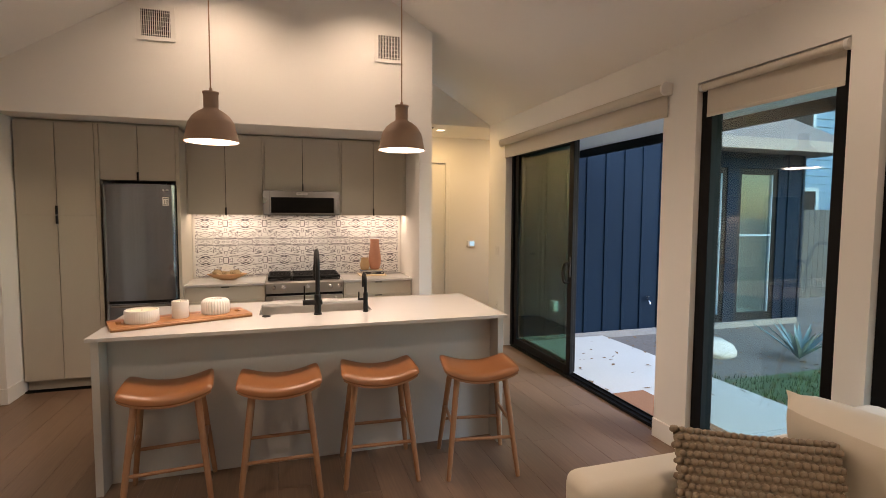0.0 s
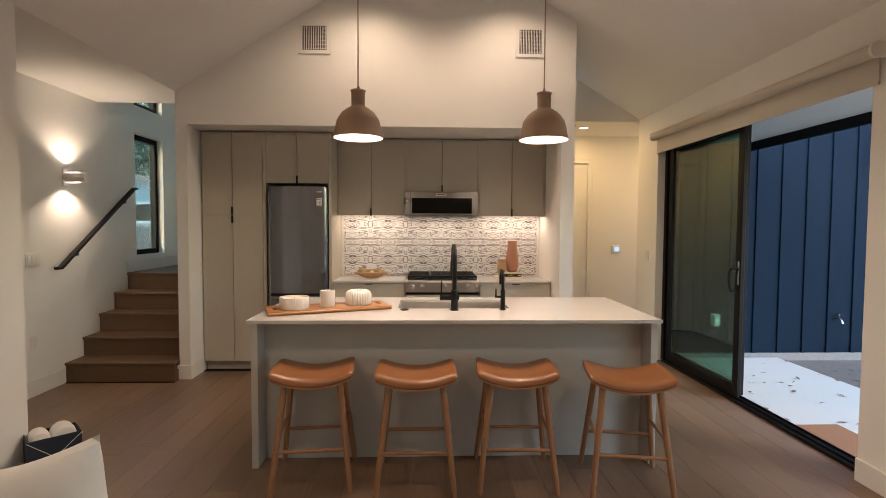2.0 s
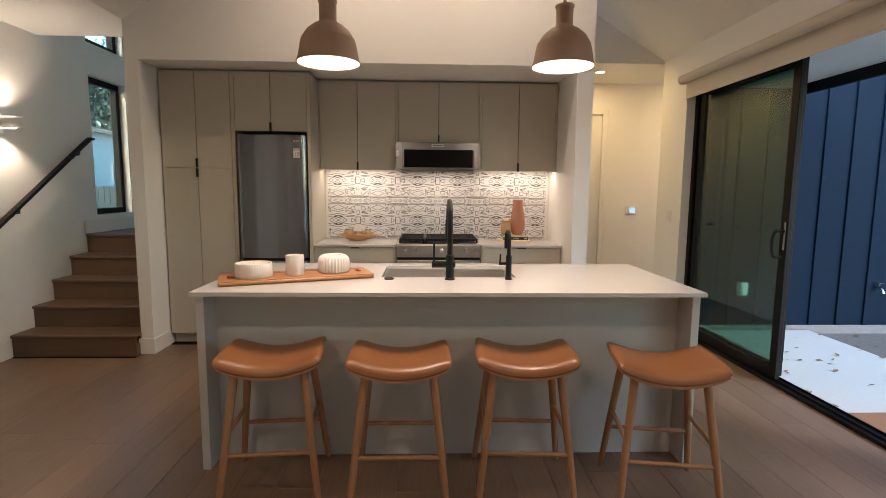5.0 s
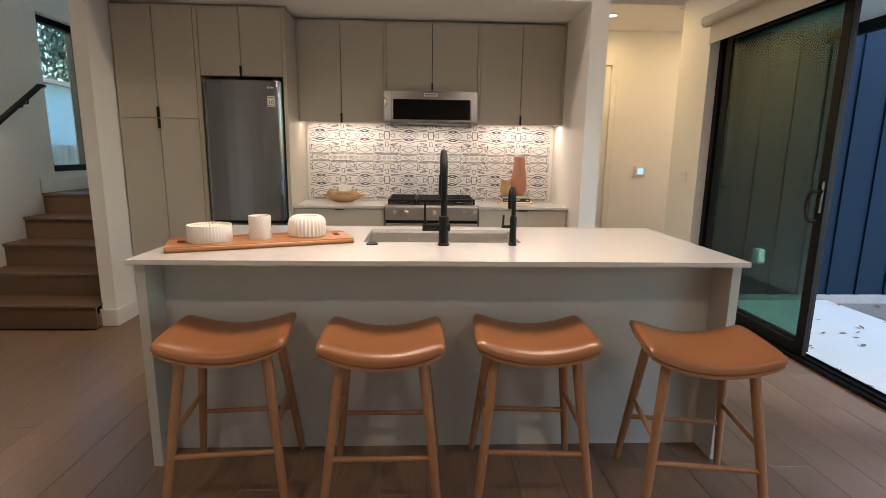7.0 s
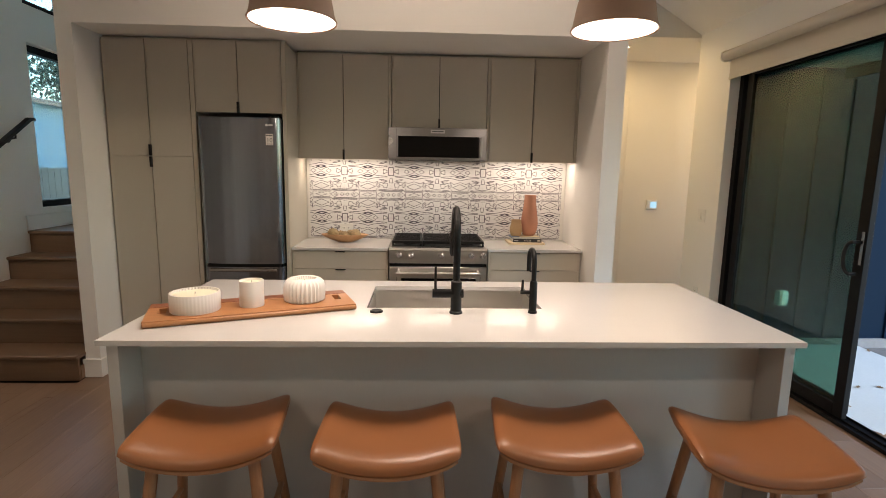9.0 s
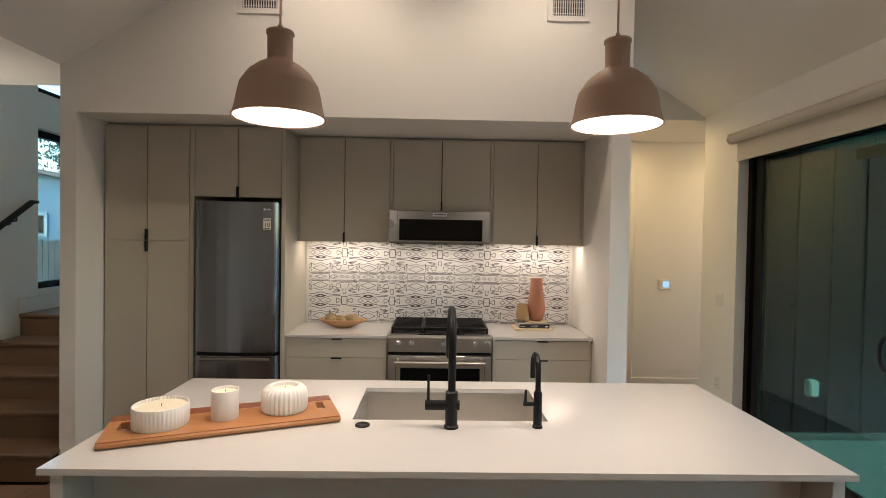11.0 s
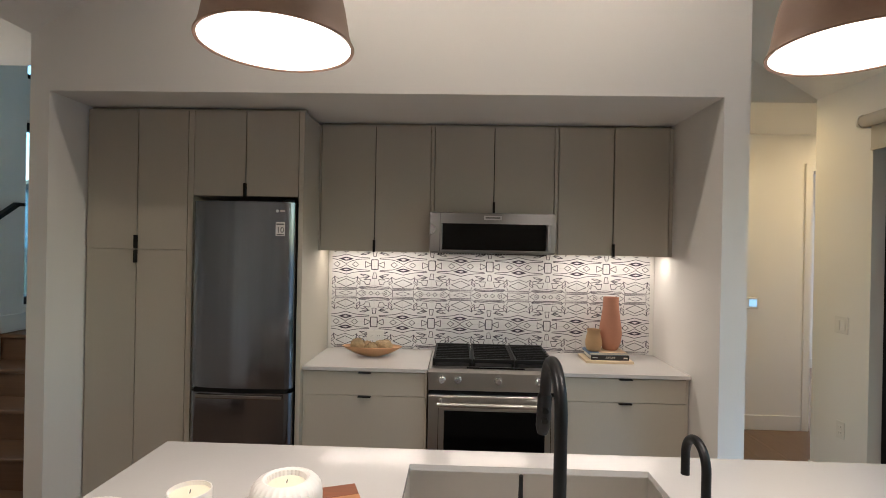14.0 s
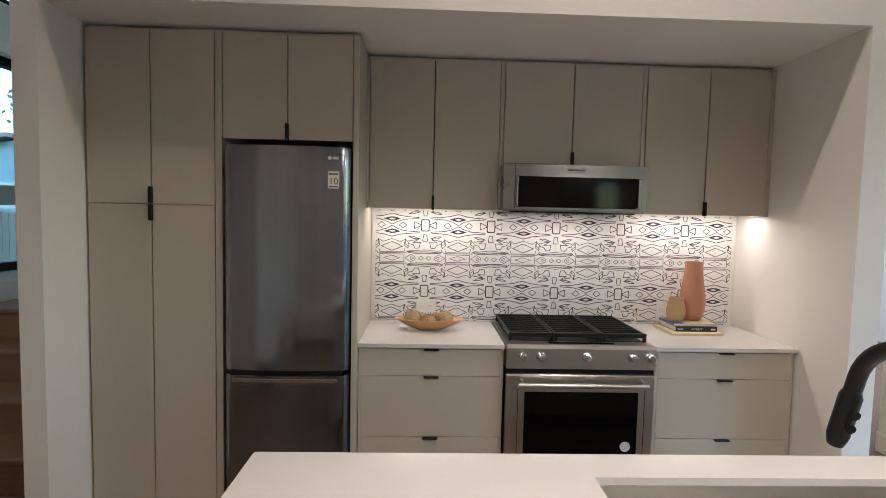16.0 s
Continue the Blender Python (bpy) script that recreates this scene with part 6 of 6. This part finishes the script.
# neighbour houses with lap siding
def lap_house(name, x0, x1, y0, y1, h, mat, label, windows, face, rise=1.6):
    th = thing(name, ((x0 + x1) / 2, (y0 + y1) / 2, GZ), label, "house")
    part("wall", boxes((x0, x1, y0, y1, GZ, h)), mat, th)
    bm = bmesh.new()
    z = 0.1
    while z < h - 0.1:
        if face == "corner":
            prism(bm, [(x0 - 0.025, z), (x1 + 0.02, z), (x1 + 0.02, z + 0.02), (x0 - 0.025, z + 0.02)], y0 - 0.025, y0 + 0.01)
            prism(bm, [(x0 - 0.025, z), (x0 + 0.01, z), (x0 + 0.01, z + 0.02), (x0 - 0.025, z + 0.02)], y0 + 0.011, y1)
        else:
            prism(bm, [(x0, z), (x1, z), (x1, z + 0.02), (x0, z + 0.02)], y0 - 0.025, y0 + 0.01)
        z += 0.19
    tagged(part("lap_boards", bm, mat, th), kind="stuff")
    bm = bmesh.new()
    xm = (x0 + x1) / 2
    prism(bm, [(x0, h + 0.001), (x1, h + 0.001), (xm, h + rise - 0.02)], y0, y1)
    part("gable", bm, mat, th)
    bm = bmesh.new()
    for s, xe in ((-1, x0 - 0.4), (1, x1 + 0.4)):
        drop = 0.4 * rise / (xm - x0)
        prism(bm, [(xm, h + rise), (xe, h - drop), (xe, h - drop + 0.12), (xm, h + rise + 0.12)], y0 - 0.4, y1 + 0.4)
    part("roof", bm, ROOF, th, "grey shingle roof")
    for wx0, wx1, wz0, wz1 in windows:
        w = part("window", boxes((wx0, wx1, y0 - 0.05, y0 - 0.026, wz0, wz1)), DARK, th, "dark glass")
        part("window_trim", boxes((wx0 - 0.09, wx0, y0 - 0.07, y0 - 0.026, wz0 - 0.09, wz1 + 0.09), (wx1, wx1 + 0.09, y0 - 0.07, y0 - 0.026, wz0 - 0.09, wz1 + 0.09),
                                  (wx0, wx1, y0 - 0.07, y0 - 0.026, wz1, wz1 + 0.09), (wx0, wx1, y0 - 0.07, y0 - 0.026, wz0 - 0.09, wz0)), PALETRIM, w, "pale trim")
    return th


lap_house("neighbour_house", 10.6, 18, 11.0, 20, 5.6, SIDING, "pale blue two storey house with lap siding", [(11.2, 12.2, 3.6, 4.9), (11.4, 12.4, 0.9, 2.2)], "corner")
lap_house("neighbour_house", -16.5, -6.5, 19.5, 27, 2.5, SIDING, "pale blue grey house beyond the stair window", [(-12.2, -11.3, 1.6, 2.15), (-9.4, -8.5, 1.6, 2.15)], "front", 0.95)

fn = thing("wooden_fence", (10, 9.4, GZ), "weathered wooden board fence", "fence")
for k in range(22):
    x = 8.75 + k * 0.15
    part("board", boxes((x, x + 0.142, 9.9, 9.92, GZ, 1.75)), FENCE, fn)
fn = thing("wooden_fence", (-8, 16, GZ), "weathered wooden board fence", "fence")
for k in range(70):
    x = -14.5 + k * 0.15
    part("board", boxes((x, x + 0.142, 16.5, 16.52, GZ, 1.42 + 0.01 * (k % 3))), FENCE, fn)


def tree(x, y, h, spread, seed, label):
    rr = random.Random(seed)
    t = thing("tree", (x, y, GZ), label, "tree", "trees")
    pts = [(x + 0.06 * k * rr.uniform(-1, 1), y + 0.06 * k * rr.uniform(-1, 1), GZ + h * 0.6 * k / 6) for k in range(7)]
    part("trunk", tube(bmesh.new(), pts, [0.16 - 0.018 * k for k in range(7)], 10), BARK, t, smooth=True)
    tips = []
    for k in range(9):
        p0 = Vector(pts[2 + k % 5])
        a = rr.uniform(0, 6.28)
        d = Vector((math.cos(a), math.sin(a), rr.uniform(0.3, 1.0)))
        p1 = p0 + d * spread * rr.uniform(0.35, 0.6)
        p2 = p1 + Vector((rr.uniform(-0.4, 0.4), rr.uniform(-0.4, 0.4), rr.uniform(0.2, 0.7))) * spread * 0.5
        part("limb", tube(bmesh.new(), [p0, p1, p2], [0.07, 0.04, 0.015], 7), BARK, t, smooth=True)
        tips += [p1, p2, p1.lerp(p2, 0.5)]
    vs, fs = [], []
    for c in tips:
        for q in range(320):
            o = Vector((rr.gauss(0, 1), rr.gauss(0, 1), rr.gauss(0, 0.8))) * spread * 0.19
            l_ = rr.uniform(0.08, 0.19)
            r = Euler((rr.uniform(0, 6.28), rr.uniform(0, 6.28), rr.uniform(0, 6.28))).to_matrix()
            n0 = len(vs)
            vs += [c + o + r @ Vector(p) - Vector((x, y, GZ)) for p in ((-l_, 0, 0), (0, -l_ * 0.45, 0), (l_, 0, 0), (0, l_ * 0.45, 0))]
            fs.append((n0, n0 + 1, n0 + 2, n0 + 3))
    me = bpy.data.meshes.new("crown")
    me.from_pydata(vs, [], fs)
    me.materials.append(LEAF)
    ob = new("crown", me)
    ob.parent = t
    tagged(ob, "loose crown of small dark leaves", kind="stuff")


tree(-11.8, 29.5, 12.0, 4.6, 5, "tall leafy oak tree behind the neighbour house")
tree(-7.2, 28.6, 11.0, 4.2, 9, "tall leafy oak tree behind the neighbour house")
tree(-15.5, 30.5, 11.5, 4.4, 12, "tall leafy oak tree behind the neighbour house")
tree(-4.0, 27.0, 10.0, 3.8, 21, "tall leafy oak tree behind the neighbour house")

# ---- floor planks ----
floor = setting("floor", boxes((-3.05, 3.215, -1.72, 8.34, -0.12, -0.0125), (-3.05, 6.1, 8.3405, 12.1, -0.12, -0.0125)), DARK, "wide oak plank floor with a brown matte finish", "floor")
PW = 0.19
plank_meshes = {}


def plank_mesh(w, length):
    key = (round(w, 3), round(length, 2))
    if key not in plank_meshes:
        bm = bmesh.new()
        c = 0.0012
        vs = []
        for z, i in ((-0.012, 0.0), (-c, 0.0), (0.0, c)):
            vs.append([bm.verts.new((x, y, z)) for x, y in ((i, i), (key[0] - i, i), (key[0] - i, key[1] - i), (i, key[1] - i))])
        for a, b in zip(vs, vs[1:]):
            for k in range(4):
                bm.faces.new((a[k], a[(k + 1) % 4], b[(k + 1) % 4], b[k]))
        bm.faces.new(vs[-1])
        bm.faces.new(vs[0][::-1])
        plank_meshes[key] = mesh_of("plank", bm, OAK)
    return plank_meshes[key]


rng = random.Random(7)
loose = bmesh.new()


def lay(x0, x1, y0, y1, near):
    x = x0
    while x < x1 - 0.01:
        w = min(PW, x1 - x)
        y = y0 - rng.uniform(0, 1.4)
        while y < y1:
            ln = rng.choice((1.2, 1.6, 1.9, 2.2))
            a, b = max(y, y0), min(y + ln, y1)
            if b - a > 0.02:
                if near:
                    ob = new("plank", plank_mesh(w - 0.0008, b - a - 0.0008))
                    ob.location = (x, a, 0)
                    ob.parent = floor
                else:
                    box(loose, x, x + w - 0.0008, a, b - 0.0008, -0.012, 0)
            y += ln
        x += w


lay(-1.88, 3.09, 2.4, 7.43, True)
lay(-2.89, -1.88, 5.33, 7.06, True)
lay(1.91, 3.09, 7.43, 9.31, True)
lay(-1.88, 3.015, -1.6, 2.4, False)
lay(3.0901, 5.9, 8.34, 9.31, False)
lay(3.0, 6.0, 9.3105, 12.0, False)
tagged(part("planks_beyond", loose, OAK, floor), kind="stuff")
